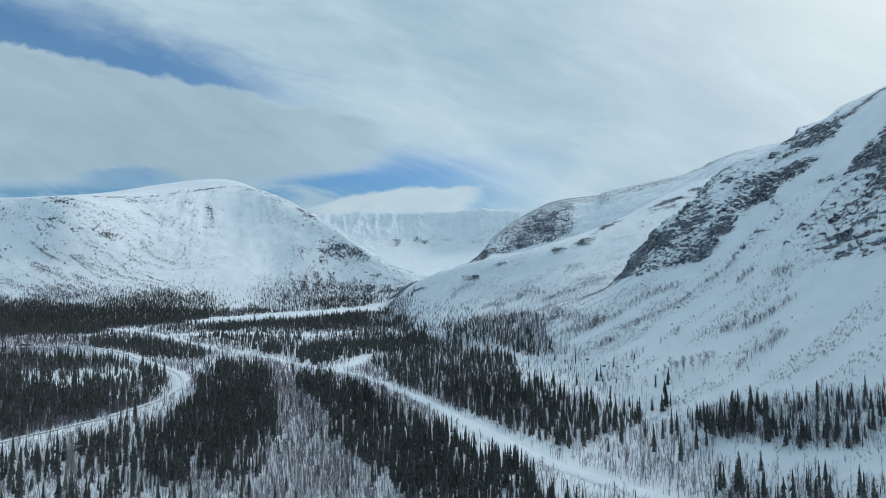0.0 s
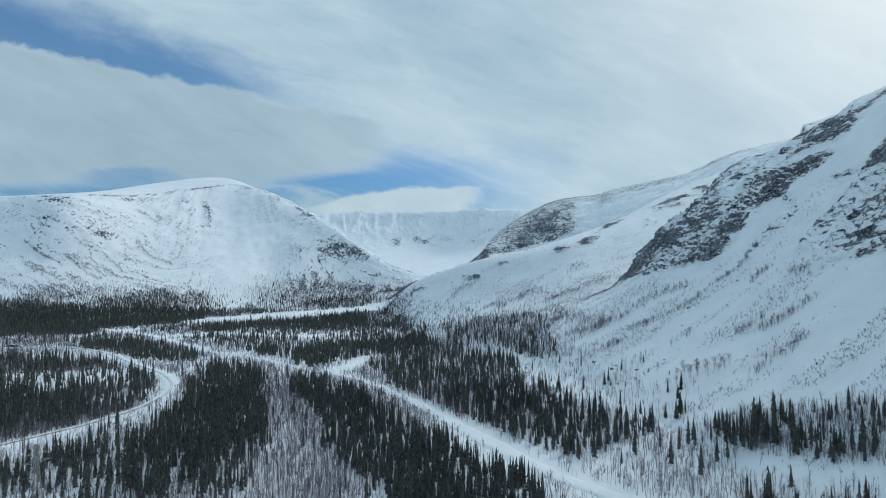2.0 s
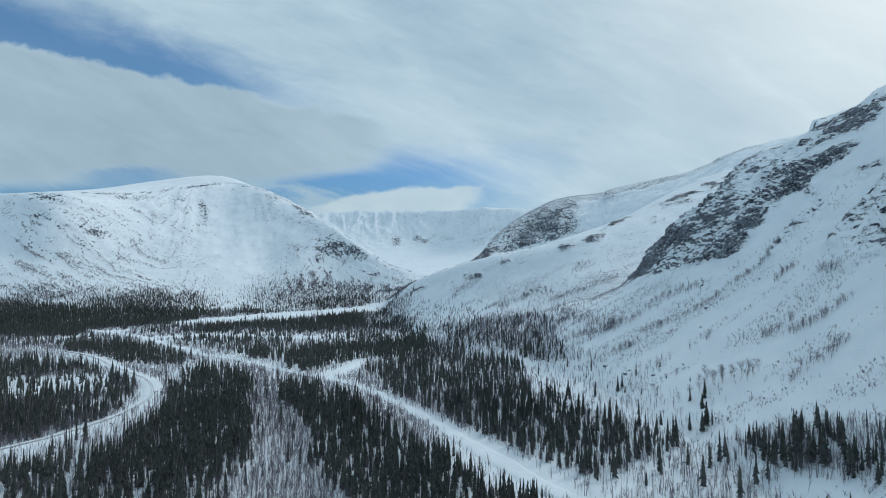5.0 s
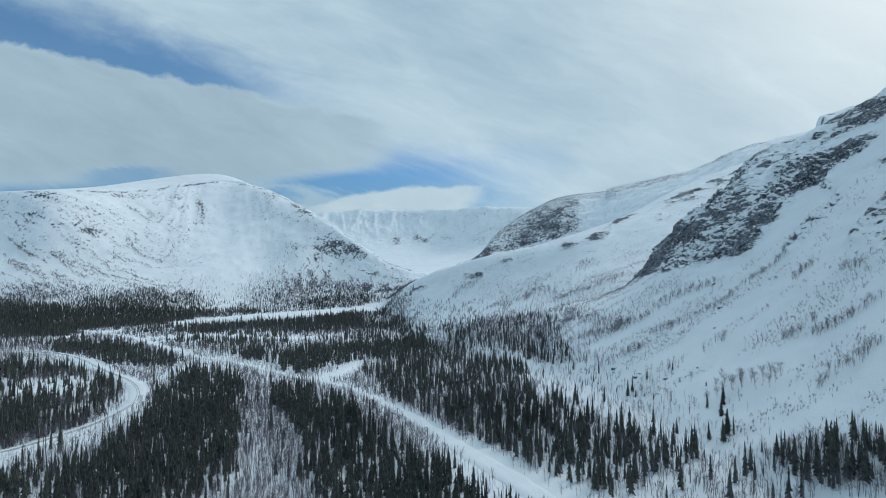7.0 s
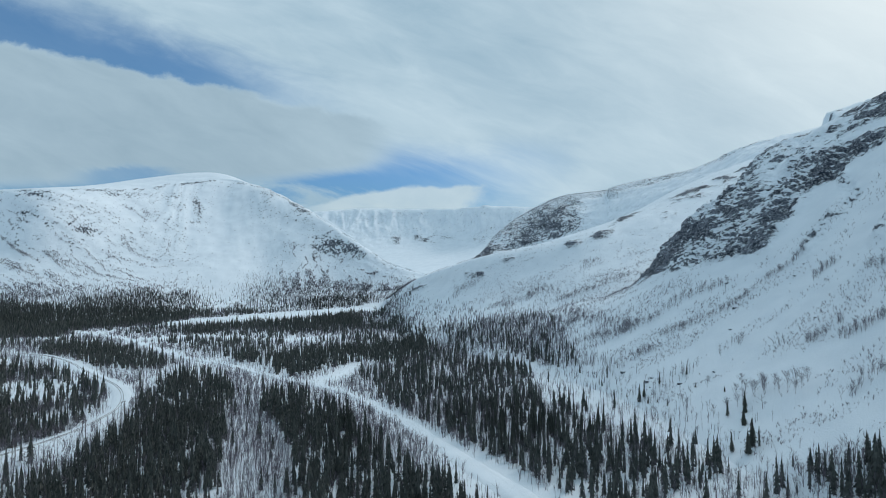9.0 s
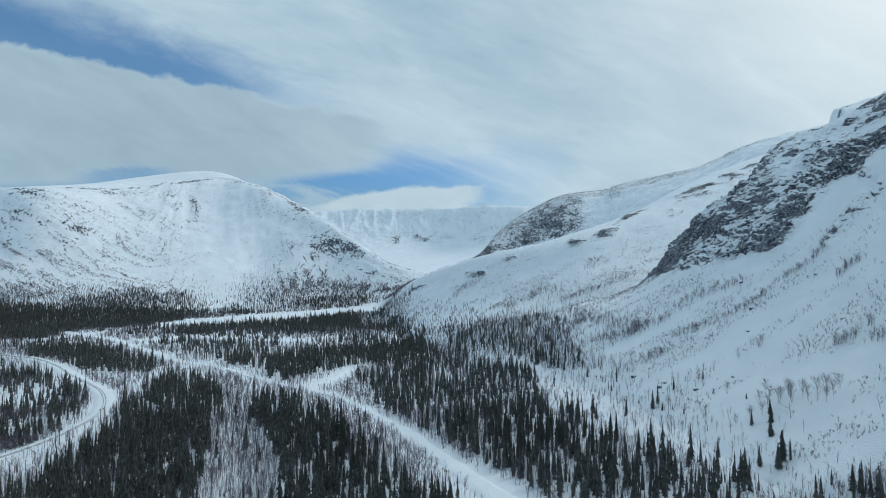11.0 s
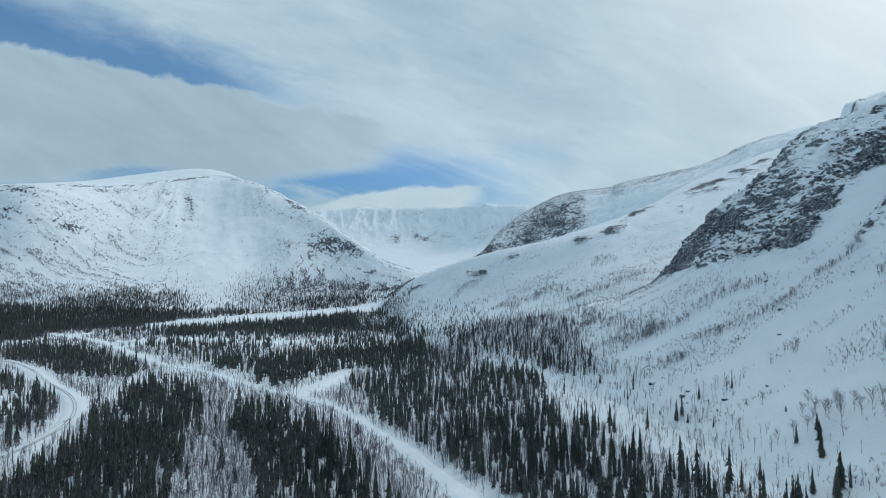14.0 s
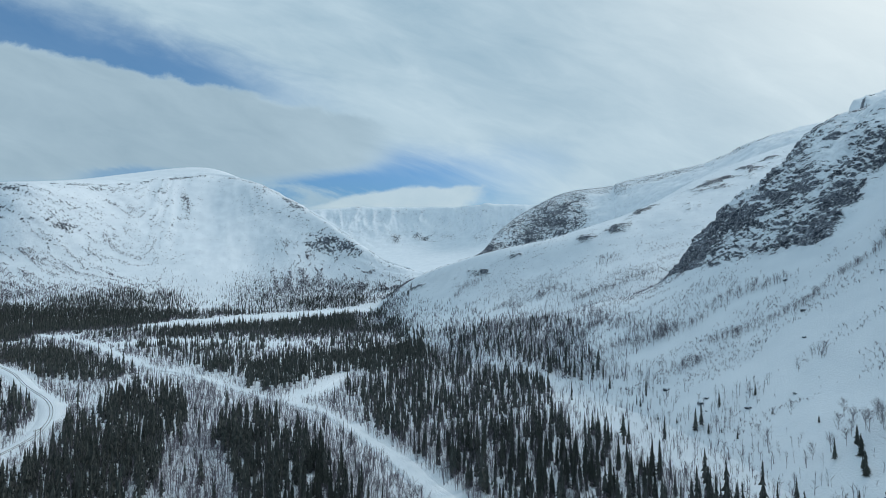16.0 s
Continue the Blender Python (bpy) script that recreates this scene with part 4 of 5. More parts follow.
def plan(x, y):
    """How likely a spruce and a birch are at each place, 0 to 1, and how tall trees grow."""
    jx, jy = x + 9 * fbm(x / 22, y / 22, 1.0, 3), y + 14 * fbm(x / 22, y / 22, 8.0, 3)
    clump = fbm(x / 30, y / 30, 2.0, 4)
    broad = fbm(x / 120, y / 160, 9.0, 3)
    z = height(x, y)
    lift = z - ground(x, y)
    lines = np.minimum(away(x, y, rail_line), np.minimum(away(x, y, track_line), away(x, y, BRANCH)))
    spruce = np.clip(0.10 + 0.5 * smooth(clump + 0.6 * broad, 0.05, 0.4), 0, 1) * (0.12 + 0.88 * smooth(lines, 12, 55))
    birch = np.clip(0.62 - 0.4 * smooth(clump, 0.1, 0.4) + 0.5 * broad, 0.15, 1)
    flats = smooth(y, 560, 640) * (1 - smooth(y, 900, 960)) * smooth(x, -480, -420)          # open birch flats in mid-valley
    spruce, birch = spruce * (1 - 0.55 * flats), birch * (1 - 0.25 * flats)
    for outline, s, b in ((STAND_FAR, 0.95, 0.7), (STAND_IN_CURVE, 0.66, 0.80), (STAND_LOW, 0.28, 0.38), (MIXED_FLAT, 0.22, 0.3), (STAND_MIDDLE, 1.0, 0.1), (STAND_SMALL, 1.0, 0.1),
                          (BELT_BY_RIVER, 0.8, 0.5), (STAND_ACROSS, 0.9, 0.3),
                          (STAND_BY_RAIL, 1.0, 0.36), (STAND_BY_TRACK, 1.0, 0.30), (STAND_UNDER_SLOPE, 0.58, 0.50), (STAND_ON_SLOPE, 0.75, 0.65), (STAND_NEAR, 0.75, 0.6),
                          (BROWN_BIRCHES, 0.30, 0.9), (BIRCH_STRIP, 0.03, 0.80), (RAIL_BANK, 0.04, 0.30), (OPEN_FOOT, 0.03, 0.22), (OPEN_GLADE, 0.03, 0.15), (OPEN_UNDER_SLOPE, 0.0, 0.06),
                          (OPEN_IN_CURVE, 0.30, 0.10), (OPEN_BY_CURVE, 0.32, 0.15), (OPEN_PATCH, 0.0, 0.02), (OPEN_RIVER, 0.0, 0.02)):
        near = 0.45 if outline in (BIRCH_STRIP, OPEN_PATCH, OPEN_FOOT, STAND_ON_SLOPE) else 0.7 if outline is STAND_UNDER_SLOPE else 1.0
        m = inside(x + near * (jx - x), y + near * (jy - y), outline)
        spruce = np.where(m, np.clip(s * (1 + 0.9 * clump), 0, 1), spruce)
        birch = np.where(m, np.clip(b * (1 - 0.5 * clump), 0, 1), birch)
    foot = (x > 45) & (y < 480) & ~inside(jx, jy, STAND_ON_SLOPE) & ~inside(jx, jy, STAND_NEAR)       # thinner at the slope's foot
    thin = np.where(inside(x, y, STAND_UNDER_SLOPE), 0.9, 0.5)
    spruce, birch = np.where(foot, thin * spruce, spruce), np.where(foot, 0.70 * birch, birch)
    held = inside(jx, jy, STAND_ON_SLOPE) | inside(jx, jy, STAND_NEAR) | inside(jx, jy, STAND_UNDER_SLOPE)
    # up the slopes the spruces end first, then the birches thin out
    west = x < -0.12 * y
    brown = inside(jx, jy, BROWN_BIRCHES)
    bare = 1 - 0.93 * np.exp(-((x + 0.365 * y) / 85) ** 2) * smooth(lift, 2, 7)     # fan of bare snow below the cirque
    spruce = spruce * np.where(west, (1 - smooth(lift + 22 * clump, 26, 50)) * bare, 1 - smooth(lift + 8 * clump, 6, 17) * (1 - 0.8 * brown) * (1 - held))
    birch = np.where(west & (x > -0.42 * y), np.maximum(birch, 0.9 * smooth(lift, 3, 10)), birch)
    birch = birch * np.where(west, (1 - smooth(lift + 20 * clump, 30, 70)) * bare, 1 - smooth(lift + 10 * clump, np.where(y > 560, 14, 5), np.where(y > 560, 46, 17)) * (1 - brown) * (1 - held))
    gap = np.minimum(away(x, y, rail_line) - 7 - 4 * clump, away(x, y, track_line) - track_half(y) - 1.0 - 2 * clump)
    gap = np.minimum(gap, away(x, y, BRANCH) - 4.5 - 3 * clump)
    gap = np.minimum(gap, away(x, y, RIVER) - 16 - 5 * clump)
    gap = np.minimum(gap, away(x, y, SIDE_CHANNEL) - 15 - 14 * clump)
    gap = np.minimum(gap, away(x, y, FAR_PATCH) - 14 - 16 * clump)
    gap = np.minimum(gap, away(x, y, MEADOW_STRIP) - 13 - 14 * clump)
    spruce = spruce * smooth(gap, 2, 7)
    birch = birch * smooth(gap, -2, 3)
    tall = 1 - 0.35 * smooth(lift, 5, 25)
    return spruce, birch, tall, z


def scatter(y0, y1, every, seed):
    """Random places in the wedge of valley between two distances, one in every so many square metres."""
    r = np.random.RandomState(seed)
    n = int(((y1 - y0) * 2 * (0.82 * (y0 + y1) / 2 + 30)) / every)
    y = np.sqrt(r.uniform(y0 * y0, y1 * y1, n))
    x = r.uniform(-1, 1, n) * (0.82 * y + 30)
    return x, y, r


THINGS_ZONE = ((-60, 200), (372, 440))      # the stretch that the flight passes nearest
stuff_spruce, stuff_birch, lone_spruce, lone_birch = [], [], [], []
for species, zones in (("spruce", ((165, 480, 4.6, 0.44), (480, 800, 8.0, 0.52), (800, 1600, 6.5, 0.66))),
                       ("birch", ((165, 480, 1.25, 0.64), (480, 800, 2.4, 0.8), (800, 1600, 6.0, 0.75)))):
    lone, stuff, cap = (lone_spruce, stuff_spruce, 300) if species == "spruce" else (lone_birch, stuff_birch, 200)
    for y0, y1, every, share in zones:
        x, y, r = scatter(y0, y1, every, int(y0 + every * 10))
        s, b, tall, z = plan(x, y)
        keep = np.where(r.uniform(0, 1, len(x)) < (s if species == "spruce" else b) * share)[0]
        x, y, z, tall = x[keep], y[keep], z[keep], tall[keep]
        if species == "spruce":
            size = 10.6 * np.clip(r.normal(0.90, 0.32, len(x)), 0.25, 1.6) * tall
            girth = r.uniform(0.62, 1.10, len(x))
        else:
            size = 5.5 * np.clip(r.normal(1.0, 0.25, len(x)), 0.4, 1.6)
            girth = r.uniform(0.7, 1.2, len(x))
        single = (x > THINGS_ZONE[0][0]) & (x < THINGS_ZONE[0][1]) & (y > THINGS_ZONE[1][0]) & (y < THINGS_ZONE[1][1])
        single &= np.cumsum(single) <= cap
        rows = np.stack([x, y, z - 0.1, size, girth], 1)
        lone.append(rows[single])
        stuff.append((rows[~single, :3], size[~single], girth[~single]))

for i, (kind, label) in enumerate((("near", "dense stand of dark narrow spruces on snow"), ("middle", "dark spruce forest filling the valley floor"),
                                   ("far", "distant dark spruce belt below the mountains"))):
    pos, tall, girth = stuff_spruce[i]
    v, t = stamp((SPRUCE_MID, SPRUCE_THIN, SPRUCE_FAR)[i], pos, tall, girth, 5 + i)
    tagged(new("spruce_forest", mesh_of("spruce_forest", v, t, NEEDLES_FAR, shade=False)), label, "forest", "woods in the valley", "stuff")
    pos, tall, girth = stuff_birch[i]
    v, t = stamp((BIRCH_MID, BIRCH_THIN, BIRCH_FAR)[i], pos, tall, girth, 15 + i)
    tagged(new("birch_forest", mesh_of("birch_forest", v, t, TWIGS, shade=False)), "bare grey-brown birch thicket rising from snow", "forest", "woods in the valley", "stuff")

# wooded foot of the rounded mountain, where the slope faces the valley
r5 = np.random.RandomState(77)
fx, fy = r5.uniform(-1400, -60, 62000), r5.uniform(930, 1560, 62000)
fz = height(fx, fy)
flift = fz - ground(fx, fy) + 45 * fbm(fx / 70, fy / 70, 4.0, 4)
inner = smooth(fx + 0.36 * fy, -60, 60)          # towards the valley head the spruces give way to birches
apron = np.exp(-((fx + 0.365 * fy) / 85) ** 2)     # bare fan below the cirque
for kind, templates, tall, want, mat, label in (
        ("spruce_forest", SPRUCE_FAR, 8.0, 0.9 * (1 - smooth(flift, 24, 46)) * (1 - 0.8 * inner), NEEDLES_FAR, "dark spruces climbing the foot of the rounded mountain"),
        ("birch_forest", BIRCH_FAR, 5.2, 0.15 + 0.75 * inner * (1 - smooth(flift, 40, 75)), TWIGS, "grey leafless birches on the foot of the rounded mountain")):
    ok = (flift > -12) & (flift < 85) & (fz - ground(fx, fy) > 1.5) & (r5.uniform(0, 1, len(fx)) < want * (1 - 0.95 * apron) * (1 - smooth(flift, 50, 85))) & ~inside(fx, fy, OPEN_RIVER)
    v, t = stamp(templates, np.stack([fx[ok], fy[ok], fz[ok] - 0.2], 1), tall * np.clip(r5.normal(0.9, 0.25, ok.sum()), 0.4, 1.4), r5.uniform(0.7, 1.15, ok.sum()), 91)
    tagged(new(kind, mesh_of(kind, v, t, mat, shade=False)), label, "forest", "woods in the valley", "stuff")

# shrubs on the slopes, in streaks that run downhill
r4 = np.random.RandomState(21)


def shrubs(n, x0, x1, y0, y1, lo, hi, streak, tall, label, keep=0.25):
    x, y = r4.uniform(x0, x1, n), r4.uniform(y0, y1, n)
    z = height(x, y)
    lift = z - ground(x, y)
    ok = (lift > lo) & (lift < hi)
    ok &= streak(x, y, z) * (1 - 0.75 * smooth(lift, lo, hi)) > r4.uniform(0, 1, n) * (1 - keep) + keep
    x, y, z = x[ok], y[ok], z[ok]
    v, t = stamp(SHRUB, np.stack([x, y, z - 0.1], 1), tall * np.clip(r4.normal(1, 0.35, len(x)), 0.3, 2), r4.uniform(0.7, 1.3, len(x)), 31)
    tagged(new("shrubs", mesh_of("shrubs", v, t, TWIGS, shade=False)), label, "shrub", "", "stuff")


shrubs(90000, 80, 420, 200, 900, 4, 190, lambda x, y, z: smooth(fbm((y + 0.12 * x) / 11, x / 50, 4.0, 4), -0.12, 0.42), 1.9,
       "sparse leafless dwarf birches in lines across the snow slope", 0.22)
shrubs(60000, -160, 330, 560, 1300, 6, 150, lambda x, y, z: smooth(fbm(x / 34, y / 40, 14.0, 4), -0.2, 0.4), 2.2,
       "scattered leafless dwarf birches on the snowy shoulder", 0.16)

def flank_scrub(n, seed):
    """Birch scrub on the rounded mountain, in feathery streaks that follow the fall line."""
    r = np.random.RandomState(seed)
    p, u, v = round_sheet
    a, b = r.uniform(0, p.shape[0] - 1.01, n), r.uniform(0, p.shape[1] - 1.01, n)
    i, j = a.astype(int), b.astype(int)
    fa, fb = (a - i)[:, None], (b - j)[:, None]
    at = (p[i, j] * (1 - fb) + p[i, j + 1] * fb) * (1 - fa) + (p[i + 1, j] * (1 - fb) + p[i + 1, j + 1] * fb) * fa
    uu, vv = u[0, j] + (u[0, j + 1] - u[0, j]) * fb[:, 0], v[i, 0] + (v[i + 1, 0] - v[i, 0]) * fa[:, 0]
    west = 1 - smooth(uu, 3.1, 3.9)
    fall = uu + 0.80 * vv * west
    streak = fbm(fall * 12.0 + 2.6 * fbm(uu * 2.6, vv * 2.6, 12.0, 3), vv * 3.2, 31.0, 4, 0.6)
    top = 1.15 + 1.9 * west + 1.0 * smooth(uu, 5.0, 5.8)
    want = smooth(streak - 0.36 * smooth(vv, 0.9, top) + 0.12, 0.0, 0.30) * smooth(vv, 0.75, 1.05) * (1 - smooth(vv, top, top + 0.5))
    want = want * (1 - 0.93 * wave(uu, 4.4, 0.45))
    ok = r.uniform(0, 1, n) < want
    at = at[ok]
    v2, t2 = stamp(SHRUB_FAR, at - np.array((0, 0, 0.2)), np.clip(r.normal(3.9, 1.2, len(at)), 1.3, 7.0), r.uniform(0.8, 1.5, len(at)), seed)
    tagged(new("shrubs", mesh_of("shrubs", v2, t2, TWIGS, shade=False)), "grey birch scrub in feathery streaks down the mountain flank", "shrub", "", "stuff")


flank_scrub(150000, 33)

# thickets of small birches along hollows in the slopes: a line on the plan, half width, how many
THICKETS = (([(259, 499), (247, 501), (237, 507), (219, 505), (208, 505), (193, 508)], 2.5, 150),
            ([(193, 508), (177, 512), (164, 522)], 3.0, 60),
            ([(254, 454), (247, 460), (239, 458)], 3.0, 45),
            ([(225, 543), (210, 566), (184, 562)], 9.0, 130),
            ([(214, 399), (203, 400), (197, 401)], 2.5, 45),
            ([(233, 381), (221, 380), (213, 382), (205, 386)], 4.0, 110),
            ([(206, 344), (194, 342), (184, 343), (174, 339)], 4.0, 90),
            ([(259, 413), (252, 421), (256, 433)], 4.0, 40),
            ([(178, 453), (186, 446), (170, 447)], 6.0, 25),
            ([(140, 779), (156, 777), (182, 771), (223, 774)], 9.0, 260),
            ([(113, 831), (126, 849), (144, 804)], 10.0, 200),
            ([(59, 856), (77, 853), (85, 827)], 8.0, 130),
            ([(135, 635), (148, 587), (159, 560)], 11.0, 260),
            ([(121, 649), (134, 656), (132, 730)], 10.0, 220),
            ([(118, 592), (135, 577), (151, 564), (176, 555)], 7.0, 150),
            ([(132, 522), (145, 506), (151, 510)], 6.0, 60),
            ([(13, 981), (32, 994), (58, 975)], 14.0, 160),
            ([(185, 837), (198, 858), (207, 837)], 10.0, 70))
rows = []
for line, half, n in THICKETS:
    c = curve(line, 40)
    k = r4.randint(0, len(c), n)
    at = c[k] + r4.normal(0, 0.5, (n, 2)) * half
    rows.append(np.concatenate([at, height(at[:, 0], at[:, 1])[:, None] - 0.1, np.clip(r4.normal(4.2, 1.3, n), 1.5, 7)[:, None]], 1))
rows = np.concatenate(rows)
v, t = stamp(BIRCH_TUFT, rows[:, :3], rows[:, 3], r4.uniform(0.8, 1.3, len(rows)), 61)
tagged(new("shrubs", mesh_of("shrubs", v, t, TWIGS, shade=False)), "lines and clumps of small leafless birches on the snow slope", "shrub", "", "stuff")

# ---- single trees along the stretch passed nearest ----


# trees standing alone on the open slope: x, y, height
SLOPE_BIRCHES = [(159, 397, 5.5), (150, 417, 4.8), (157, 383, 5.8), (163, 385, 6.0), (134, 438, 4.0), (134, 414, 4.5), (148, 381, 5.2), (143, 382, 5.5), (137, 383, 5.0), (153, 392, 5.2),
                 (156, 388, 6.4), (162, 382, 6.6), (165, 378, 6.2), (168, 372, 6.8), (171, 366, 6.0), (160, 378, 5.4), (164, 372, 6.2), (157, 381, 6.5), (167, 364, 5.5), (172, 372, 6.5), (152, 384, 5.0), (175, 368, 5.8)]
SLOPE_SPRUCES = [(130, 338, 8.5), (134, 342, 10.0), (127, 346, 7.0), (147, 372, 6.5), (150, 378, 6.0), (141, 362, 7.0), (143, 366, 4.0), (152, 402, 2.4), (146, 424, 2.2), (121, 446, 3.4), (112, 470, 3.0),
                 (128, 420, 2.6), (126, 430, 2.0), (117, 458, 2.4)]


def tree_parts(kind, fine, i):
    """An Empty at the tree's base with its trunk and crown, one metre tall."""
    ob = new(kind)
    ob.empty_display_size = 0.5
    if kind == "spruce":
        v, t = fine
        part("crown", mesh_of("crown", v, t, NEEDLES, shade=False), ob)
        v, t = spruce_trunk()
        part("trunk", mesh_of("trunk", v, t, BARK, shade=False), ob)
    else:
        (v, t), (v2, t2) = fine
        part("trunk", mesh_of("trunk", v, t, BIRCH_BARK, shade=False), ob)
        part("crown", mesh_of("crown", v2, t2, TWIGS, shade=False), ob)
    return ob


for kind, rows, fines, label in (("spruce", np.concatenate(lone_spruce), SPRUCE_FINE, "dark narrow spruce standing in deep snow"),
                                 ("birch", np.concatenate(lone_birch), BIRCH_FINE, "leafless grey birch with upswept twigs standing in snow")):
    first = {}
    extra = SLOPE_BIRCHES if kind == "birch" else SLOPE_SPRUCES
    ex = np.array(extra, float) * ((1, 1, 1.35) if kind == "birch" else (1, 1, 1.3))
    ez = height(ex[:, 0], ex[:, 1]) - 0.1
    rows = np.concatenate([rows, np.stack([ex[:, 0], ex[:, 1], ez, ex[:, 2], np.full(len(ex), 1.25)], 1)])
    for i, (x, y, z, h, g) in enumerate(rows):
        k = i % len(fines)
        turn = Matrix.LocRotScale((x, y, z), Euler((0, 0, i * 2.4)), (h * g, h * g, h))
        if k not in first:
            first[k] = tagged(tree_parts(kind, fines[k], k), label, kind, kind + " trees near the flight")
            first[k].matrix_basis = turn
        else:
            ob = first[k]
            twin = copy_thing(ob, turn)
            twin.matrix_basis = turn

# ---- poles, pylon, bridge and boulders ----


def solid(bm, m, size):
    bmesh.ops.create_cube(bm, size=1.0, matrix=m @ Matrix.Diagonal((*size, 1)))


def mesh_from(bm, name, mat, shade=False):
    me = bpy.data.meshes.new(name)
    for f in bm.faces:
        f.smooth = shade
    bm.to_mesh(me)
    bm.free()
    me.materials.append(mat)
    return me


def post_mesh(tall, low, high, sides=8):
    bm = bmesh.new()
    bmesh.ops.create_cone(bm, cap_ends=True, segments=sides, radius1=low, radius2=high, depth=tall, matrix=Matrix.Translation((0, 0, tall / 2)))
    return mesh_from(bm, "post", POLE_WOOD, True)


def utility_pole(x, y, turn, tall=9.0):
    """Two tarred posts under one crossarm, with insulators."""
    ob = new("utility_pole")
    ob.matrix_basis = pose(x, y, float(height(np.array([x]), np.array([y]))[0]) - 0.3, 0, 0, turn)
    post = post_mesh(tall, 0.19, 0.13)
    for side in (-1.5, 1.5):
        part("post", post, ob).location = (side, 0, 0)
    bm = bmesh.new()
    solid(bm, pose(0, 0, tall - 0.5), (5.0, 0.16, 0.22))
    bmesh.ops.bevel(bm, geom=bm.edges[:], offset=0.02, segments=1, affect="EDGES")
    part("crossarm", mesh_from(bm, "crossarm", POLE_WOOD), ob)
    bm = bmesh.new()
    solid(bm, pose(0, 0, tall - 3.0, 0, 45, 0), (0.10, 0.10, 4.0))
    part("brace", mesh_from(bm, "brace", POLE_WOOD), ob)
    bm = bmesh.new()
    bmesh.ops.create_cone(bm, cap_ends=True, segments=8, radius1=0.10, radius2=0.06, depth=0.35)
    cup = mesh_from(bm, "insulator", PORCELAIN, True)
    for side in (-2.3, 0.0, 2.3):
        part("insulator", cup, ob, "brown porcelain insulator").location = (side, 0, tall - 0.2)
    return tagged(ob, "dark wooden double-post utility pole in snow by the railway", "pole", "poles along the railway")


first_pole = None
for x, y, turn in ((-398, 690, 40), (-358, 659, 42), (-322, 622, 46), (-290, 586, 46), (-255, 549, 50), (-219, 503, 62), (-204, 455, 82), (-200, 410, 92), (-207, 368, 104), (-224, 325, 112)):
    if first_pole is None:
        first_pole = utility_pole(x, y, turn)
    else:
        copy_thing(first_pole, pose(x, y, float(height(np.array([x * 1.0]), np.array([y * 1.0]))[0]) - 0.3, 0, 0, turn))


def strut(bm, p, q, thick):
    p, q = Vector(p), Vector(q)
    turn = (q - p).to_track_quat("Z", "Y").to_matrix().to_4x4()
    solid(bm, Matrix.Translation((p + q) / 2) @ turn, (thick, thick, (q - p).length))


def pylon(x, y, turn, tall=31.0):
    """A four-legged lattice tower with three pairs of arms."""
    ob = new("pylon")
    ob.matrix_basis = pose(x, y, float(height(np.array([x]), np.array([y]))[0]) - 0.3, 0, 0, turn)

    def corner(k, z):
        half = 2.6 - 2.0 * min(z / (tall * 0.75), 1.0)
        return ((1, 1), (-1, 1), (-1, -1), (1, -1))[k % 4][0] * half, ((1, 1), (-1, 1), (-1, -1), (1, -1))[k % 4][1] * half, z

    for k in range(4):
        bm = bmesh.new()
        strut(bm, corner(k, 0), corner(k, tall * 0.75), 0.22)
        strut(bm, corner(k, tall * 0.75), corner(k, tall), 0.18)
        part("leg", mesh_from(bm, "leg", GALVANISED), ob)
    levels = np.linspace(0, tall, 13)
    for k in range(4):
        bm = bmesh.new()
        for a, b in zip(levels[:-1], levels[1:]):
            strut(bm, corner(k, a), corner(k + 1, b), 0.09)
            strut(bm, corner(k + 1, a), corner(k, b), 0.09)
            strut(bm, corner(k, b), corner(k + 1, b), 0.08)
        part("lattice", mesh_from(bm, "lattice", GALVANISED), ob)
    for z, reach in ((tall * 0.78, 4.6), (tall * 0.88, 3.8), (tall * 0.97, 3.0)):
        for side in (-1, 1):
            bm = bmesh.new()
            tip = (side * reach, 0, z + 0.2)
            for dy in (-0.6, 0.6):
                strut(bm, (side * 0.6, dy, z), tip, 0.10)
                strut(bm, (side * 0.6, dy, z + 1.1), tip, 0.08)
            arm = part("arm", mesh_from(bm, "arm", GALVANISED), ob)
            bm = bmesh.new()
            for i in range(5):
                bmesh.ops.create_cone(bm, cap_ends=True, segments=8, radius1=0.14, radius2=0.08, depth=0.18, matrix=Matrix.Translation((tip[0], 0, z - 0.1 - 0.22 * i)))
            part("insulator", mesh_from(bm, "insulator", PORCELAIN, True), arm)
    return tagged(ob, "grey steel lattice power pylon rising above the trees", "pylon")


pylon(-155.0, 238.0, 60)


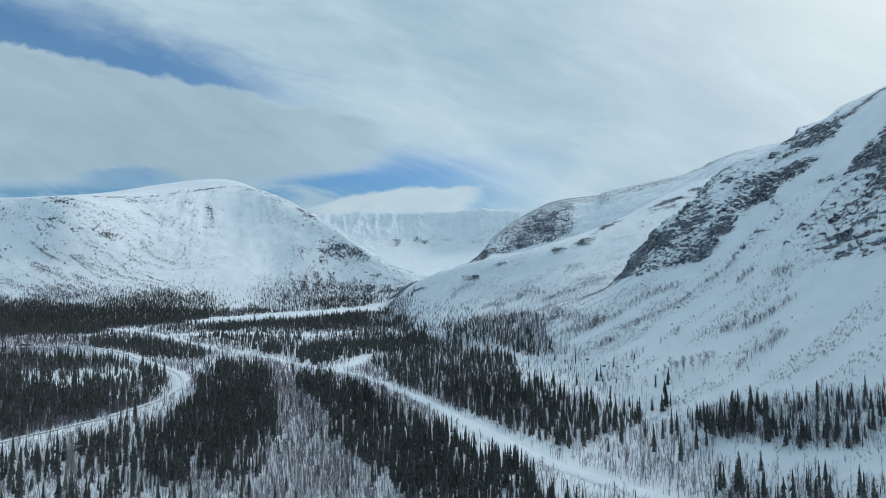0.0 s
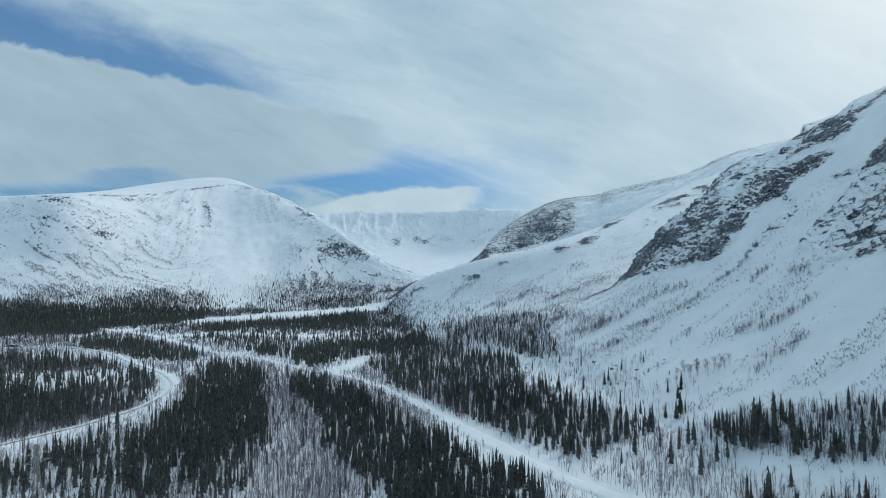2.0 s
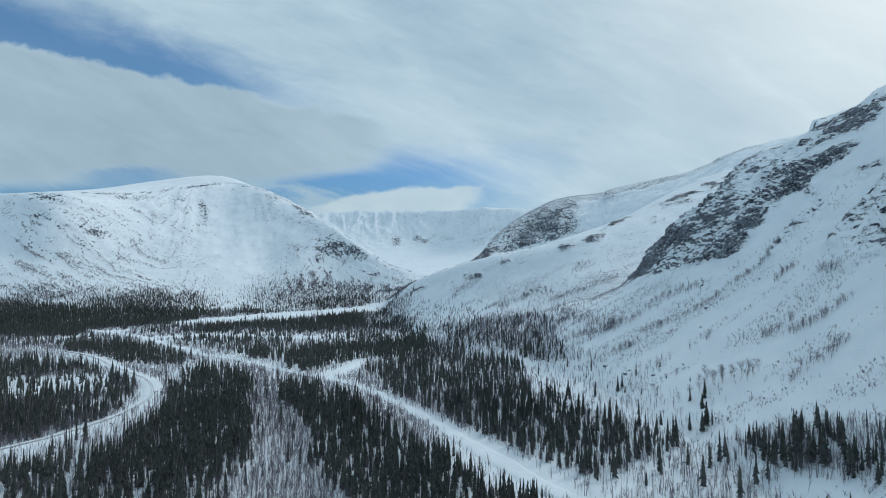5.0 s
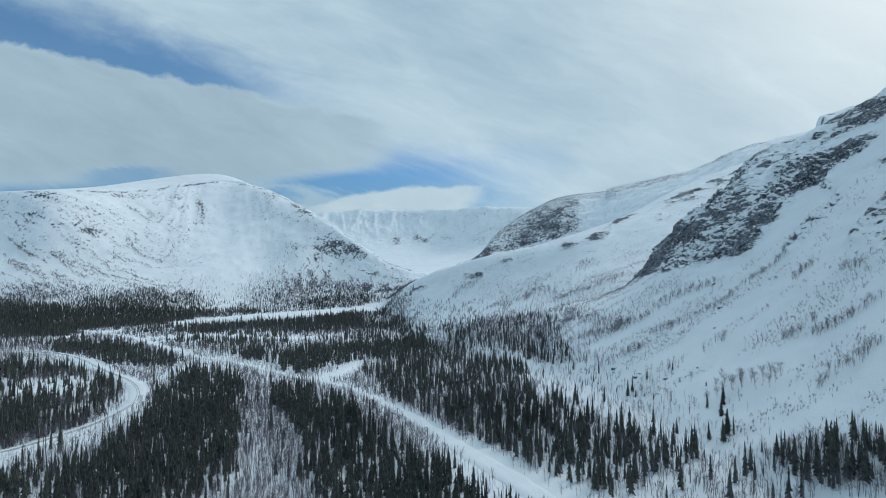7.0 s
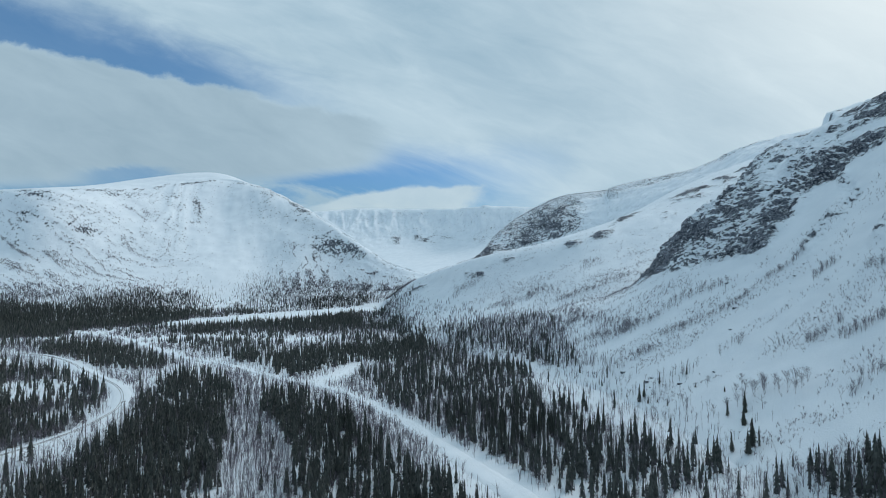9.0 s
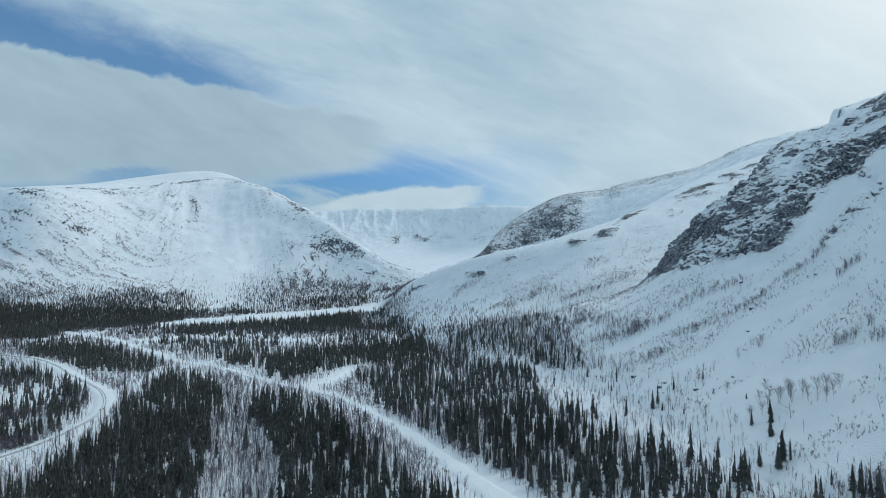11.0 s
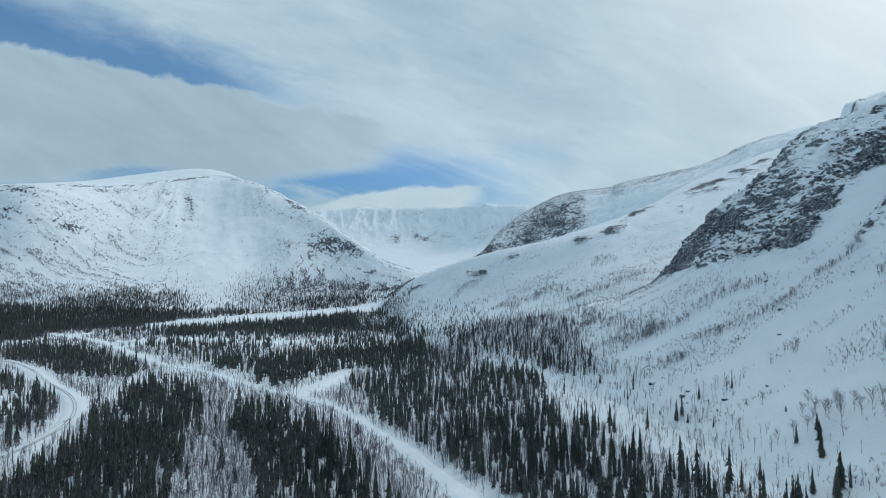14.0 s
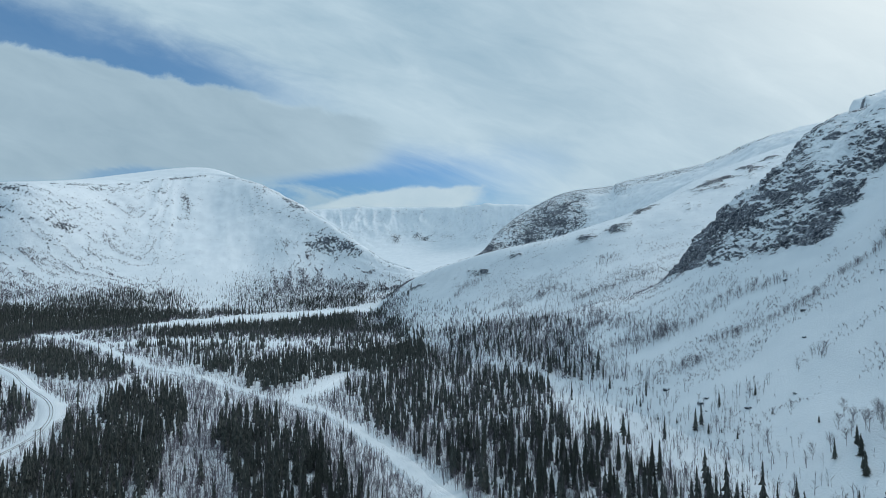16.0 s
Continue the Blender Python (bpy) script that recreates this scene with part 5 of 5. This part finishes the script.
def girder_bridge(x, y, turn, span=17.0):
    """A short dark plate-girder bridge under the railway."""
    ob = new("railway_bridge")
    ob.matrix_basis = pose(x, y, float(height(np.array([x]), np.array([y]))[0]) + 0.4, 0, 0, turn)
    bm = bmesh.new()
    solid(bm, pose(0, 0, 0.15), (span, 5.2, 0.4))
    part("deck", mesh_from(bm, "deck", STEEL), ob)
    for side in (-2.7, 2.7):
        bm = bmesh.new()
        solid(bm, pose(0, side, 0.9), (span, 0.08, 1.7))
        solid(bm, pose(0, side, 1.77), (span, 0.4, 0.08))
        solid(bm, pose(0, side, 0.03), (span, 0.4, 0.08))
        for k in range(9):
            solid(bm, pose(-span / 2 + span * (k + 0.5) / 9, side, 0.9), (0.08, 0.3, 1.6))
        part("girder", mesh_from(bm, "girder", STEEL), ob)
    for end in (-1, 1):
        bm = bmesh.new()
        solid(bm, pose(end * (span / 2 + 0.6), 0, -1.0), (1.6, 6.4, 3.0))
        bmesh.ops.bevel(bm, geom=bm.edges[:], offset=0.12, segments=1, affect="EDGES")
        part("abutment", mesh_from(bm, "abutment", BALLAST), ob)
    return tagged(ob, "short dark steel girder bridge on the snowy railway", "bridge")


girder_bridge(-536.0, 724.0, -12)


def boulder(x, y, size, seed):
    """A dark boulder, snow-capped, half sunk in the slope."""
    bm = bmesh.new()
    bmesh.ops.create_icosphere(bm, subdivisions=3, radius=1.0)
    co = np.array([v.co[:] for v in bm.verts])
    k = 1 + 0.45 * fbm(co[:, 0] * 1.3 + seed, co[:, 1] * 1.3, co[:, 2] * 1.3, 4) + 0.12 * fbm(co[:, 0] * 5, co[:, 1] * 5 + seed, co[:, 2] * 5, 3)
    co = co * k[:, None] * np.array((size, size * 0.8, size * 0.62))
    for v, q in zip(bm.verts, co):
        v.co = q
    bm.normal_update()
    rock = [0.95 if v.normal.z < 0.55 else 0.0 for v in bm.verts]
    me = mesh_from(bm, "boulder", SNOW_NEAR, True)
    me.attributes.new("rock", "FLOAT", "POINT").data.foreach_set("value", rock)
    ob = new("boulder", me)
    ob.matrix_basis = pose(x, y, float(height(np.array([x]), np.array([y]))[0]) + 0.05 * size, 0, 0, seed * 57)
    return tagged(ob, "dark snow-capped boulder half buried in the slope", "boulder", "boulders on the slope")


for i, (x, y, size) in enumerate(((132, 464, 2.2), (143, 439, 1.8), (127, 496, 2.4), (136, 466, 1.5), (150, 452, 1.3), (112, 520, 1.4), (160, 430, 1.1), (131, 455, 1.0), (207, 497, 1.6),
                                  (226, 545, 1.8), (190, 470, 1.2), (240, 480, 1.3), (214, 420, 1.2), (180, 520, 1.2))):
    boulder(float(x), float(y), size, i + 1)
